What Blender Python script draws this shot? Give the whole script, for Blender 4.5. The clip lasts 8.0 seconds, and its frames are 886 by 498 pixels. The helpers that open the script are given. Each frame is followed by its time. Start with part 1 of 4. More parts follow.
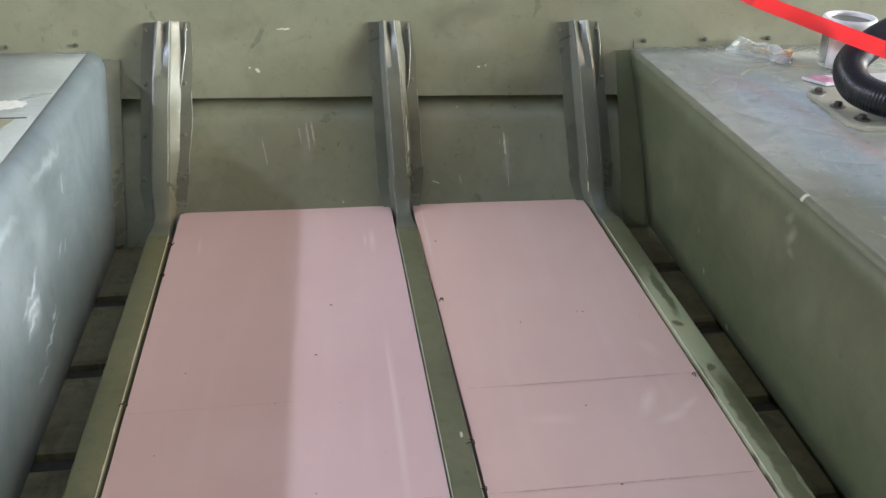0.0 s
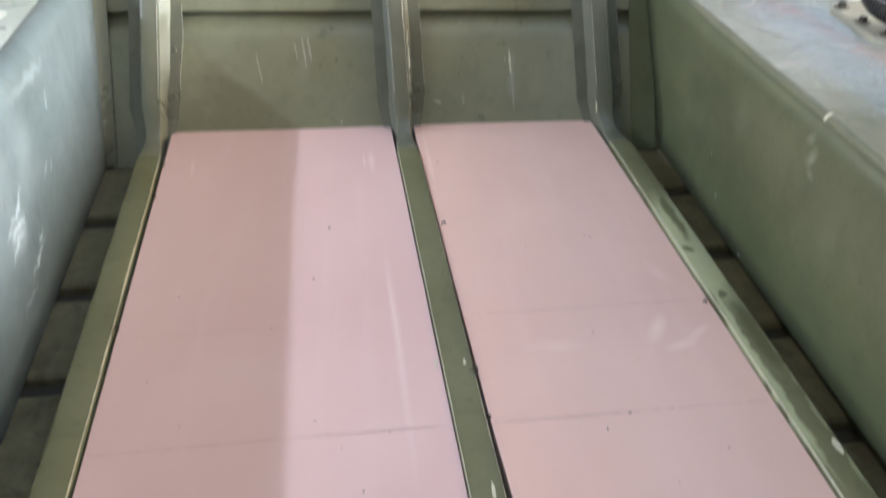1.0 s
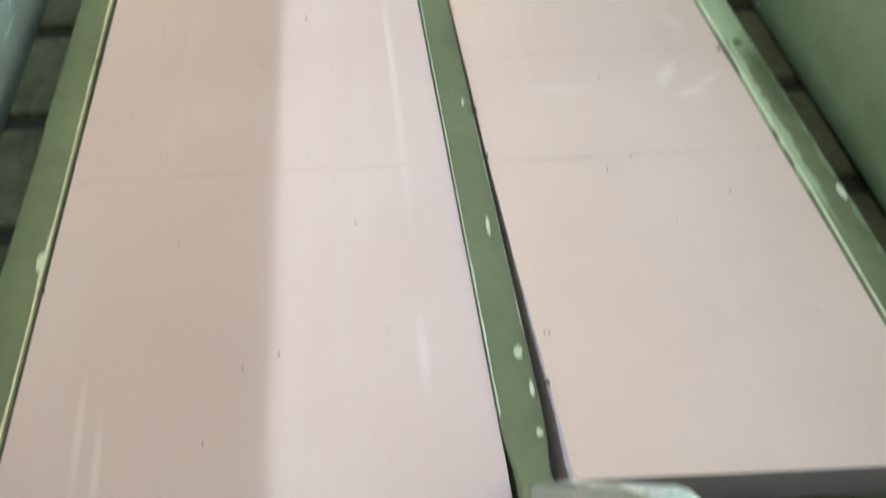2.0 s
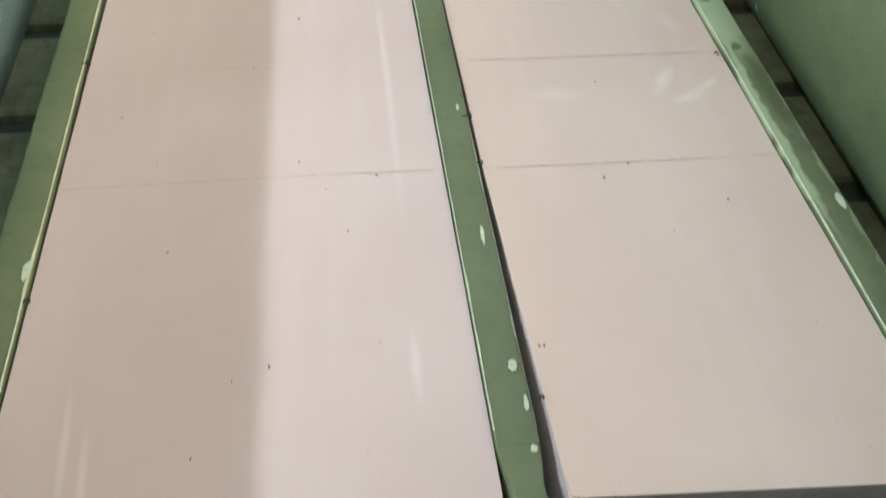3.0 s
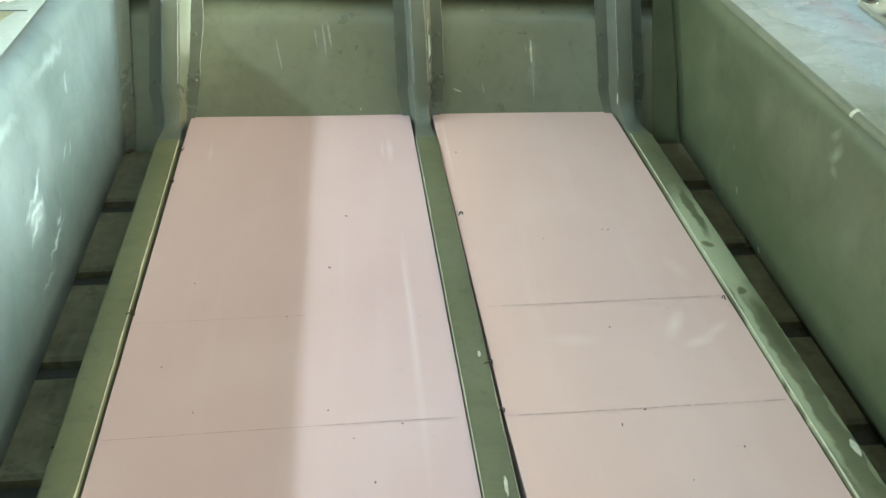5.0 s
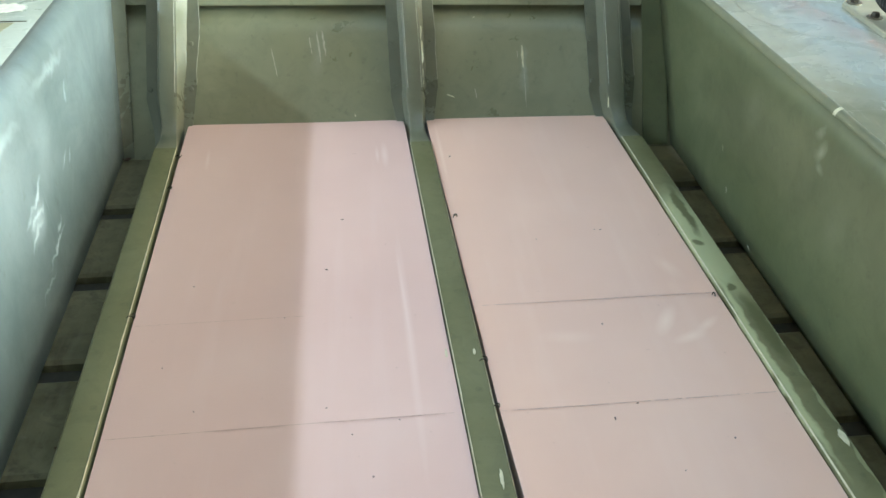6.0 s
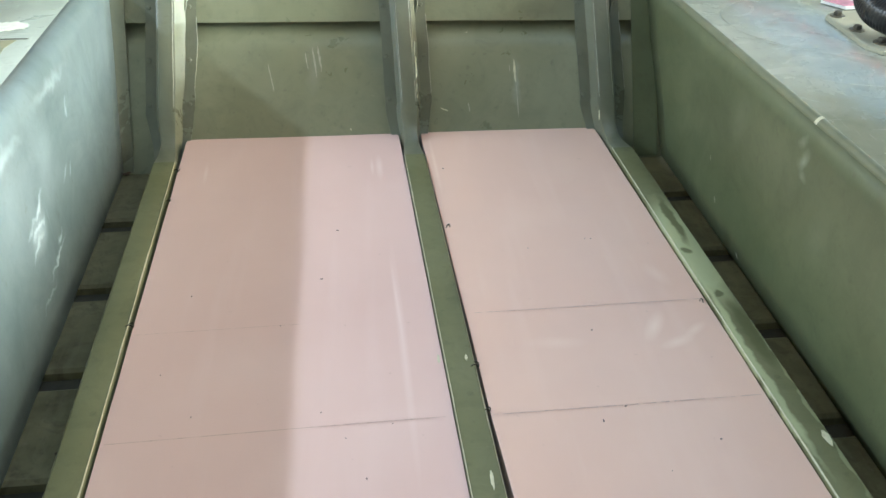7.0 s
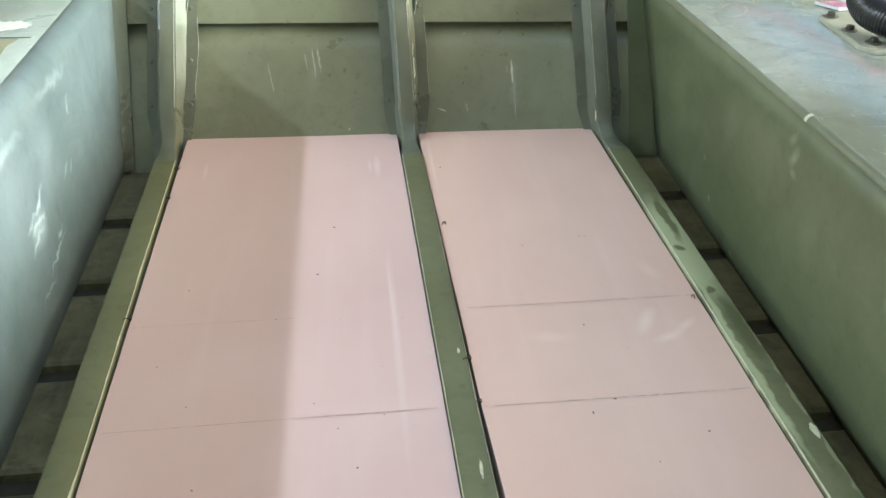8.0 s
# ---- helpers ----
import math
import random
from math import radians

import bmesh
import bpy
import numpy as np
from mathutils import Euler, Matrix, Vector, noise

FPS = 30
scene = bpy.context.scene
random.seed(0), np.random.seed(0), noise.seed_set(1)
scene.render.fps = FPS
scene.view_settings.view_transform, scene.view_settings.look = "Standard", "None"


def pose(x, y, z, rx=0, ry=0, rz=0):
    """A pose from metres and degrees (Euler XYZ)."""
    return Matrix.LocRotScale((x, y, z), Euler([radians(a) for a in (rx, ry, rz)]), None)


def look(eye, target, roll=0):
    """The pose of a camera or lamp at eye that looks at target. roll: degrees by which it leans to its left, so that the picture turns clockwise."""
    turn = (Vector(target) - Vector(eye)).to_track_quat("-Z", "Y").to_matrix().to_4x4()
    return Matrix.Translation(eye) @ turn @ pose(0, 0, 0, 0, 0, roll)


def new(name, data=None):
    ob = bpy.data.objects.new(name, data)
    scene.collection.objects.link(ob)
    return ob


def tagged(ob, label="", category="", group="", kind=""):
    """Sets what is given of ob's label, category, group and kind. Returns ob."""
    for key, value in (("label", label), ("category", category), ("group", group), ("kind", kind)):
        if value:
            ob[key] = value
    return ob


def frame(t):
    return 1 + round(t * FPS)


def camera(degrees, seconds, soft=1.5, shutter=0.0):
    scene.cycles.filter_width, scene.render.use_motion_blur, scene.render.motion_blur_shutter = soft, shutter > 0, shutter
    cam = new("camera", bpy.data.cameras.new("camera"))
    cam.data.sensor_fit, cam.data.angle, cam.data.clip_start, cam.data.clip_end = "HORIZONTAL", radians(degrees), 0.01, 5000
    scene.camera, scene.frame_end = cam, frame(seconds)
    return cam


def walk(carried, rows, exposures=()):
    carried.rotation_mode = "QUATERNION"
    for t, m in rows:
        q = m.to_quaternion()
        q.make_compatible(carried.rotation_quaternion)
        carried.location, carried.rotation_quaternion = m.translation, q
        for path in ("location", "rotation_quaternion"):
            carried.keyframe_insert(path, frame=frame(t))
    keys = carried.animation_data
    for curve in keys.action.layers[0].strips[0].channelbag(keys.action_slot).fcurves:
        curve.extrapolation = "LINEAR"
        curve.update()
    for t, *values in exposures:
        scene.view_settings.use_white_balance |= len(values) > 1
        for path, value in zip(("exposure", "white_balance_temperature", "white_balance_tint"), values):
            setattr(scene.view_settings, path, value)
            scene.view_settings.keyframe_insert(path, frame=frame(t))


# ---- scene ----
cam = camera(53.1, 8.0, shutter=0.6)
PATH = [
    (0, (-0.083, -1.572, 0.774), (0.106, 0.167, -0.196), 0.7),
    (0.5, (-0.08, -1.563, 0.777), (0.106, 0.163, -0.215), 0.8),
    (1, (-0.084, -1.53, 0.741), (0.101, 0.123, -0.369), 1.1),
    (1.5, (-0.08, -1.521, 0.696), (0.099, -0.006, -0.598), 1.9),
    (2, (-0.075, -1.545, 0.664), (0.082, -0.186, -0.794), 2.5),
    (2.2, (-0.073, -1.55, 0.656), (0.083, -0.25, -0.856), 3.0),
    (3.5, (-0.072, -1.51, 0.685), (0.101, -0.069, -0.692), 2.7),
    (4, (-0.085, -1.511, 0.718), (0.09, 0.05, -0.52), 2.3),
    (4.5, (-0.084, -1.513, 0.738), (0.071, 0.107, -0.424), 2.0),
    (6, (-0.082, -1.547, 0.742), (0.072, 0.106, -0.373), 0.9),
    (6.5, (-0.079, -1.557, 0.746), (0.081, 0.109, -0.35), 0.7),
    (7, (-0.073, -1.576, 0.747), (0.081, 0.098, -0.336), 0.5),
    (7.5, (-0.069, -1.596, 0.743), (0.082, 0.085, -0.33), 0.4),
    (8, (-0.057, -1.599, 0.74), (0.083, 0.086, -0.328), 0.4),
]
EXPOSURES = [(0.0, 0.89, 6900, 12), (0.6, 0.86, 6900, 12), (1.0, 1.31, 7000, 11), (1.5, 1.53, 6900, -3), (2.2, 1.66, 6750, -16), (3.5, 1.5, 7000, -16), (4.5, 1.46, 6950, -16), (6.0, 1.42, 6950, -8), (8.0, 1.43, 7000, -4)]
walk(cam, [(t, look(eye, target, roll)) for t, eye, target, roll in PATH], EXPOSURES)

# ---- world, sun, exposure ----
world = bpy.data.worlds.new("sky")
scene.world = world
world.use_nodes = True
wn = world.node_tree.nodes
sky = wn.new("ShaderNodeTexSky")
sky.sky_type = 'NISHITA'
sky.sun_disc = False
sky.sun_elevation = radians(22)
sky.sun_rotation = radians(104)
sky.air_density, sky.dust_density, sky.ozone_density = 1.0, 2.2, 0.5
wn["Background"].inputs["Strength"].default_value = 0.145
world.node_tree.links.new(sky.outputs[0], wn["Background"].inputs["Color"])

sun_data = bpy.data.lights.new("sun", 'SUN')
sun_data.energy = 3.8
sun_data.angle = radians(11)
sun_data.color = (0.72, 0.86, 1.0)
sun = new("sun", sun_data)
sun.matrix_world = look((3.0, -0.75, 0.54), (0, 0, 0))

# daylight from the left, through the long high window of an assumed, unseen shed
window_data = bpy.data.lights.new("window_light", 'AREA')
window_data.shape = 'RECTANGLE'
window_data.size, window_data.size_y = 7.6, 0.22
window_data.energy = 228.0
window_data.color = (0.58, 0.71, 1.0)
window_light = new("window_light", window_data)
window_light.matrix_world = Matrix(((0, 0, -1, -4.95), (-1, 0, 0, -0.4), (0, 1, 0, 3.464), (0, 0, 0, 1)))


# ---- materials ----
def node_material(name, rough=0.5, metal=0.0, spec=0.5):
    m = bpy.data.materials.new(name)
    m.use_nodes = True
    n = m.node_tree.nodes
    b = n["Principled BSDF"]
    b.inputs["Roughness"].default_value = rough
    b.inputs["Metallic"].default_value = metal
    b.inputs["Specular IOR Level"].default_value = spec
    return m, n, m.node_tree.links, b


def noise_node(n, l, scale, detail=4.0, stretch=(1, 1, 1), rough=0.55, twist=0.0):
    tc = n.new("ShaderNodeTexCoord")
    mp = n.new("ShaderNodeMapping")
    mp.inputs["Scale"].default_value = stretch
    l.new(tc.outputs["Object"], mp.inputs["Vector"])
    t = n.new("ShaderNodeTexNoise")
    t.inputs["Scale"].default_value = scale
    t.inputs["Detail"].default_value = detail
    t.inputs["Roughness"].default_value = rough
    t.inputs["Distortion"].default_value = twist
    l.new(mp.outputs["Vector"], t.inputs["Vector"])
    return t.outputs["Fac"]


def ramp(n, l, fac, lo, hi, a=(0, 0, 0, 1), b=(1, 1, 1, 1)):
    r = n.new("ShaderNodeValToRGB")
    r.color_ramp.elements[0].position, r.color_ramp.elements[1].position = lo, hi
    r.color_ramp.elements[0].color, r.color_ramp.elements[1].color = a, b
    l.new(fac, r.inputs["Fac"])
    return r.outputs["Color"]


def mix(n, l, fac, a, b):
    x = n.new("ShaderNodeMix")
    x.data_type = 'RGBA'
    for value, key in ((fac, 0), (a, 6), (b, 7)):
        if isinstance(value, (int, float)):
            x.inputs[key].default_value = value
        elif isinstance(value, tuple):
            x.inputs[key].default_value = value
        else:
            l.new(value, x.inputs[key])
    return x.outputs[2]


def bump(n, l, b, fac, strength, distance):
    u = n.new("ShaderNodeBump")
    u.inputs["Strength"].default_value = strength
    u.inputs["Distance"].default_value = distance
    l.new(fac, u.inputs["Height"])
    l.new(u.outputs["Normal"], b.inputs["Normal"])


def wear_and_glare(n, l, base, col, spots, warp=0.0, core=0.1):
    """Soft-edged marks of wear and painted glare: each has a middle, a turn (degrees), half sizes and a strength."""
    grain = ramp(n, l, noise_node(n, l, 45.0, 5.0, rough=0.65), 0.25, 0.65)
    at0 = n.new("ShaderNodeTexCoord")
    swirl = n.new("ShaderNodeTexNoise")
    swirl.inputs["Scale"].default_value = 26.0
    swirl.inputs["Detail"].default_value = 5.0
    l.new(at0.outputs["Object"], swirl.inputs["Vector"])
    off = n.new("ShaderNodeVectorMath")
    off.operation = 'SUBTRACT'
    off.inputs[1].default_value = (0.5, 0.5, 0.5)
    l.new(swirl.outputs["Color"], off.inputs[0])
    warped = n.new("ShaderNodeVectorMath")
    warped.operation = 'MULTIPLY_ADD'
    warped.inputs[1].default_value = (warp, warp, warp)
    l.new(off.outputs[0], warped.inputs[0])
    l.new(at0.outputs["Object"], warped.inputs[2])
    for at, turn, size, strength in spots:
        mp = n.new("ShaderNodeMapping")
        mp.vector_type = 'TEXTURE'
        mp.inputs["Location"].default_value = at
        mp.inputs["Rotation"].default_value = [radians(a) for a in turn]
        mp.inputs["Scale"].default_value = size
        l.new(warped.outputs[0], mp.inputs["Vector"])
        far = n.new("ShaderNodeVectorMath")
        far.operation = 'LENGTH'
        l.new(mp.outputs["Vector"], far.inputs[0])
        fade = ramp(n, l, far.outputs["Value"], core, 1.0, (strength, strength, strength, 1), (0, 0, 0, 1))
        base = mix(n, l, mix(n, l, 0.55, fade, mix(n, l, fade, (0, 0, 0, 1), grain)) if strength > 0.95 else fade, base, col)
    return base


def worn_paint(name, col, col2, scratch, rough=(0.36, 0.56), amount=0.66, grime=(0.06, 0.055, 0.035, 1), spec=0.5, pale=(), dark=(), pale_col=(0.50, 0.54, 0.52, 1), warp=0.03, patch=5.0, coat=0.0, core=0.1, dark_col=(0.085, 0.08, 0.05, 1), mottle=0.3):
    """Old brushed boat paint: broad patches, grime specks, hairline scratches, uneven gloss."""
    m, n, l, b = node_material(name, 0.45, 0.0, spec)
    b.inputs["Coat Weight"].default_value = coat
    b.inputs["Coat IOR"].default_value = 1.7
    b.inputs["Coat Roughness"].default_value = 0.24
    base = mix(n, l, ramp(n, l, noise_node(n, l, patch, 5.0), 0.35, 0.68), col, col2)
    base = mix(n, l, ramp(n, l, noise_node(n, l, 60.0, 4.0), 0.62, 0.8, b=(0.45, 0.45, 0.45, 1)), base, grime)
    hair = ramp(n, l, noise_node(n, l, 11.0, 4.0, (1.0, 7.0, 0.6), twist=0.9), amount, amount + 0.08, b=(0.28, 0.28, 0.28, 1))
    hair2 = ramp(n, l, noise_node(n, l, 15.0, 4.0, (6.0, 0.6, 4.0), twist=0.9), amount, amount + 0.09, b=(0.22, 0.22, 0.22, 1))
    base = mix(n, l, hair, base, scratch)
    base = mix(n, l, hair2, base, scratch)
    old = ramp(n, l, noise_node(n, l, 2.6, 6.0, (1.0, 1.0, 2.0), twist=1.5), 0.52, 0.80, b=(0.5, 0.5, 0.5, 1))
    base = mix(n, l, old, base, tuple(0.6 * c for c in col[:3]) + (1,))
    blotch = ramp(n, l, noise_node(n, l, 21.0, 6.0, rough=0.72, twist=0.6), 0.48, 0.72, b=(mottle, mottle, mottle, 1))
    base = mix(n, l, blotch, base, tuple(0.5 * c for c in col[:3]) + (1,))
    speck = ramp(n, l, noise_node(n, l, 210.0, 2.0), 0.72, 0.78, b=(0.16, 0.16, 0.16, 1))
    base = mix(n, l, speck, base, scratch)
    base = wear_and_glare(n, l, base, pale_col, pale, warp, core)
    base = wear_and_glare(n, l, base, dark_col, dark, warp, core)
    l.new(base, b.inputs["Base Color"])
    r = n.new("ShaderNodeMapRange")
    r.inputs["From Min"].default_value, r.inputs["From Max"].default_value = 0.3, 0.7
    r.inputs["To Min"].default_value, r.inputs["To Max"].default_value = rough
    l.new(noise_node(n, l, 6.0, 6.0, rough=0.65, twist=1.2), r.inputs["Value"])
    l.new(r.outputs["Result"], b.inputs["Roughness"])
    bump(n, l, b, noise_node(n, l, 38.0, 6.0), 0.25, 0.0015)
    return m


def plain(name, col, rough, metal=0.0, scale=30.0, vary=0.18, spec=0.5):
    m, n, l, b = node_material(name, rough, metal, spec)
    dark = tuple(c * (1 - vary) for c in col[:3]) + (1,)
    light = tuple(min(1, c * (1 + vary)) for c in col[:3]) + (1,)
    l.new(mix(n, l, ramp(n, l, noise_node(n, l, scale, 5.0), 0.3, 0.7), dark, light), b.inputs["Base Color"])
    bump(n, l, b, noise_node(n, l, scale * 6, 4.0), 0.15, 0.0006)
    return m


def frosted():
    m, n, l, b = node_material("frosted_plastic", 0.22)
    b.inputs["Base Color"].default_value = (0.78, 0.82, 0.78, 1)
    b.inputs["Transmission Weight"].default_value = 0.75
    b.inputs["IOR"].default_value = 1.12
    bump(n, l, b, noise_node(n, l, 30.0, 3.0), 0.2, 0.001)
    return m


BENCH_L = BENCH_R = (0, -0.62, -0.05)


def bench_spots(origin, rows):
    """Marks on a bench front, at y and z, with their lean and half width and height."""
    return [((0, y - origin[1], z - origin[2]), (lean, 0, 0), (200, w, h), k) for y, z, lean, w, h, k in rows]


OLIVE = worn_paint("olive_paint", (0.172, 0.178, 0.114, 1), (0.222, 0.228, 0.154, 1), (0.42, 0.42, 0.32, 1), (0.24, 0.46), amount=0.72, spec=0.75)
Y = (0, 0, 0)
WALL_DARK = [((0.145, 0.17, 0.333), (0, -8, 0), (0.10, 1, 0.026), 0.50), ((0.10, 0.17, 0.308), (0, -18, 0), (0.035, 1, 0.018), 0.42), ((-0.06, 0.15, 0.268), (0, -16, 0), (0.07, 1, 0.03), 0.36), ((-0.31, 0.17, 0.312), (0, -10, 0), (0.12, 1, 0.03), 0.32), ((0.28, 0.11, 0.203), (0, -9, 0), (0.09, 1, 0.03), 0.34)]
WALL_PALE = [((-0.176, 0.06, 0.11), (0, 8, 0), (0.022, 1, 0.05), 0.13), ((0.216, 0.05, 0.08), Y, (0.008, 1, 0.05), 0.25), ((0.15, 0.15, 0.27), Y, (0.09, 1, 0.03), 0.08)]
OLIVE_FAR = worn_paint("olive_paint_smudged", (0.182, 0.190, 0.120, 1), (0.236, 0.244, 0.162, 1), (0.42, 0.42, 0.32, 1), (0.24, 0.46), amount=0.72, spec=0.75, pale=WALL_PALE, dark=WALL_DARK)
# front's shade put into this darker base; first pale spots paint reflected light
SHADED_BENCH = worn_paint("olive_bench_shaded_paint", (0.100, 0.116, 0.060, 1), (0.138, 0.155, 0.084, 1), (0.26, 0.32, 0.24, 1), (0.30, 0.50), 0.74, spec=0.6, pale=bench_spots(BENCH_R, ((-0.545, 0.200, 18, 0.012, 0.020, 0.5), (-0.535, 0.222, 28, 0.006, 0.016, 0.35), (-0.555, 0.178, 10, 0.014, 0.010, 0.35), (-0.81, 0.14, 20, 0.007, 0.02, 0.2), (-0.35, 0.17, 20, 0.03, 0.05, 0.10), (-0.62, 0.12, 15, 0.03, 0.05, 0.08))), pale_col=(0.36, 0.40, 0.30, 1))
# sky sheen put into a bluer base; pale bands brighten its upper edge
SKYLIT_FRONT = worn_paint("skylit_bench_paint", (0.096, 0.123, 0.126, 1), (0.146, 0.178, 0.184, 1), (0.36, 0.41, 0.42, 1), (0.28, 0.48), 0.70, spec=0.8, pale=bench_spots(BENCH_L, (
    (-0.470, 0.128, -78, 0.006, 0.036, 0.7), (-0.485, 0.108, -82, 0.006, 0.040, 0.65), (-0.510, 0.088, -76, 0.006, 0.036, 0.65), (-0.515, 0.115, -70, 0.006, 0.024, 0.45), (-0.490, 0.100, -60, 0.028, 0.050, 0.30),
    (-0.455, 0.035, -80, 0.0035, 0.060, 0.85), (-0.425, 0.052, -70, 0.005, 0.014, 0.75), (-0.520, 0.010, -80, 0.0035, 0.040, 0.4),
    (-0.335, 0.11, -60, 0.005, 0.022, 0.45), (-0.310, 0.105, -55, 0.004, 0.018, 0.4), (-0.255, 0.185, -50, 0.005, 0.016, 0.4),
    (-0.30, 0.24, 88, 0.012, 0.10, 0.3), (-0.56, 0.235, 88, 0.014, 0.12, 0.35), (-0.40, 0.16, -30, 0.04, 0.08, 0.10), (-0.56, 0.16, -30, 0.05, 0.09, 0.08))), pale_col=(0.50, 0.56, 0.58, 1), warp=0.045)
# scuffed paint, with the sky's glare on the right seat put into pale patches
OLIVE_TOP = worn_paint("glare_scuffed_deck_paint", (0.255, 0.270, 0.195, 1), (0.56, 0.585, 0.52, 1), (0.68, 0.70, 0.64, 1), (0.16, 0.36), 0.62, spec=1.0, patch=2.4, coat=0.9)
# bluish sky sheen on the left seat top, put into the base colour
SKYLIT_TOP = worn_paint("skylit_deck_paint", (0.165, 0.188, 0.174, 1), (0.280, 0.304, 0.284, 1), (0.46, 0.48, 0.43, 1), (0.24, 0.44), 0.64, spec=0.8, patch=3.0)
# near uprights' sky reflection as a pale base; the pale lug shares it
PALE_SHEEN = worn_paint("pale_sheen_paint", (0.42, 0.47, 0.44, 1), (0.56, 0.61, 0.58, 1), (0.66, 0.70, 0.66, 1), (0.2, 0.36), 0.66, spec=0.9)
EDGE_PAINT = worn_paint("folded_edge_paint", (0.165, 0.172, 0.108, 1), (0.225, 0.230, 0.150, 1), (0.40, 0.40, 0.30, 1), (0.32, 0.5), 0.66)
OLIVE_RIB = worn_paint("rib_paint", (0.142, 0.146, 0.074, 1), (0.186, 0.189, 0.104, 1), (0.36, 0.36, 0.24, 1), (0.42, 0.62), 0.70, spec=0.35)
rib_spots = [((-0.04 * y + dx, y + 0.6, 0.05), (0, 0, 2.3), (w, h, 1), k) for y, dx, w, h, k in ((-0.45, 0.0, 0.040, 0.175, 0.85), (-0.72, -0.014, 0.008, 0.22, 0.8), (-0.80, 0.018, 0.004, 0.25, 0.5))]
rib_stains = [((-0.04 * y + dx, y + 0.6, 0.05), (0, 0, turn), (w, h, 1), k) for dx, y, turn, w, h, k in ((0.003, -0.365, 2, 0.010, 0.085, 0.92), (-0.005, -0.458, 25, 0.008, 0.012, 0.9), (0.006, -0.665, 3, 0.011, 0.085, 0.92), (-0.003, -0.574, -30, 0.008, 0.012, 0.92))]
RIB_STAINED = worn_paint("stained_rib_paint", (0.142, 0.146, 0.074, 1), (0.186, 0.189, 0.104, 1), (0.36, 0.36, 0.24, 1), (0.42, 0.60), 0.70, spec=0.28, pale=rib_spots, dark=rib_stains, pale_col=(0.42, 0.45, 0.27, 1), warp=0.024, core=0.6, dark_col=(0.118, 0.122, 0.058, 1))
UPRIGHT = worn_paint("upright_paint", (0.130, 0.139, 0.095, 1), (0.166, 0.175, 0.126, 1), (0.40, 0.41, 0.33, 1), (0.22, 0.42), 0.72, spec=0.8, coat=0.14)
PALE_EDGE = plain("pale_edge_paint", (0.36, 0.37, 0.31, 1), 0.5, scale=90.0)
BARE = plain("bare_worn_edge", (0.52, 0.50, 0.37, 1), 0.8, scale=120.0, spec=0.2)
PEELED = plain("peeled_undercoat", (0.56, 0.57, 0.51, 1), 0.7, scale=70.0, vary=0.15)
PRIMER = plain("chipped_primer", (0.62, 0.60, 0.44, 1), 0.7, scale=90.0)
SCRATCH = plain("pale_scratch", (0.38, 0.38, 0.31, 1), 0.6, scale=120.0)
NEAR_BLACK = plain("near_black", (0.055, 0.050, 0.036, 1), 0.8, scale=60.0)
STEEL = plain("dull_steel", (0.22, 0.20, 0.16, 1), 0.45, 0.7, scale=80.0)
DARK_BOLT = plain("rusty_bolt", (0.07, 0.06, 0.045, 1), 0.6, 0.4, scale=90.0)
GRAPHITE = plain("graphite_line", (0.20, 0.14, 0.14, 1), 0.7, scale=200.0)
BLACK = plain("black_plastic", (0.012, 0.012, 0.014, 1), 0.32, scale=40.0)
WHITE = plain("white_plastic", (0.80, 0.80, 0.79, 1), 0.4, scale=14.0, vary=0.05)
PINK_CARD = plain("pink_card", (0.62, 0.28, 0.38, 1), 0.4, scale=60.0, vary=0.35)
PLATE = plain("tan_painted_plate", (0.36, 0.35, 0.27, 1), 0.42, scale=18.0)
GLASSY = frosted()
STRAW = plain("straw_twine", (0.52, 0.44, 0.24, 1), 0.7, scale=80.0)
ORANGE = plain("orange_plugs", (0.70, 0.22, 0.08, 1), 0.5, scale=40.0)
CONCRETE = plain("concrete", (0.34, 0.33, 0.31, 1), 0.85, scale=3.0)
BOARDS = plain("roof_boards", (0.34, 0.28, 0.20, 1), 0.75, scale=4.0, vary=0.3)
TIMBER = plain("weathered_timber", (0.17, 0.155, 0.13, 1), 0.8, scale=3.0, vary=0.25)
PLASTER = plain("unseen_wall_plaster", (0.40, 0.36, 0.29, 1), 0.85, scale=4.0)


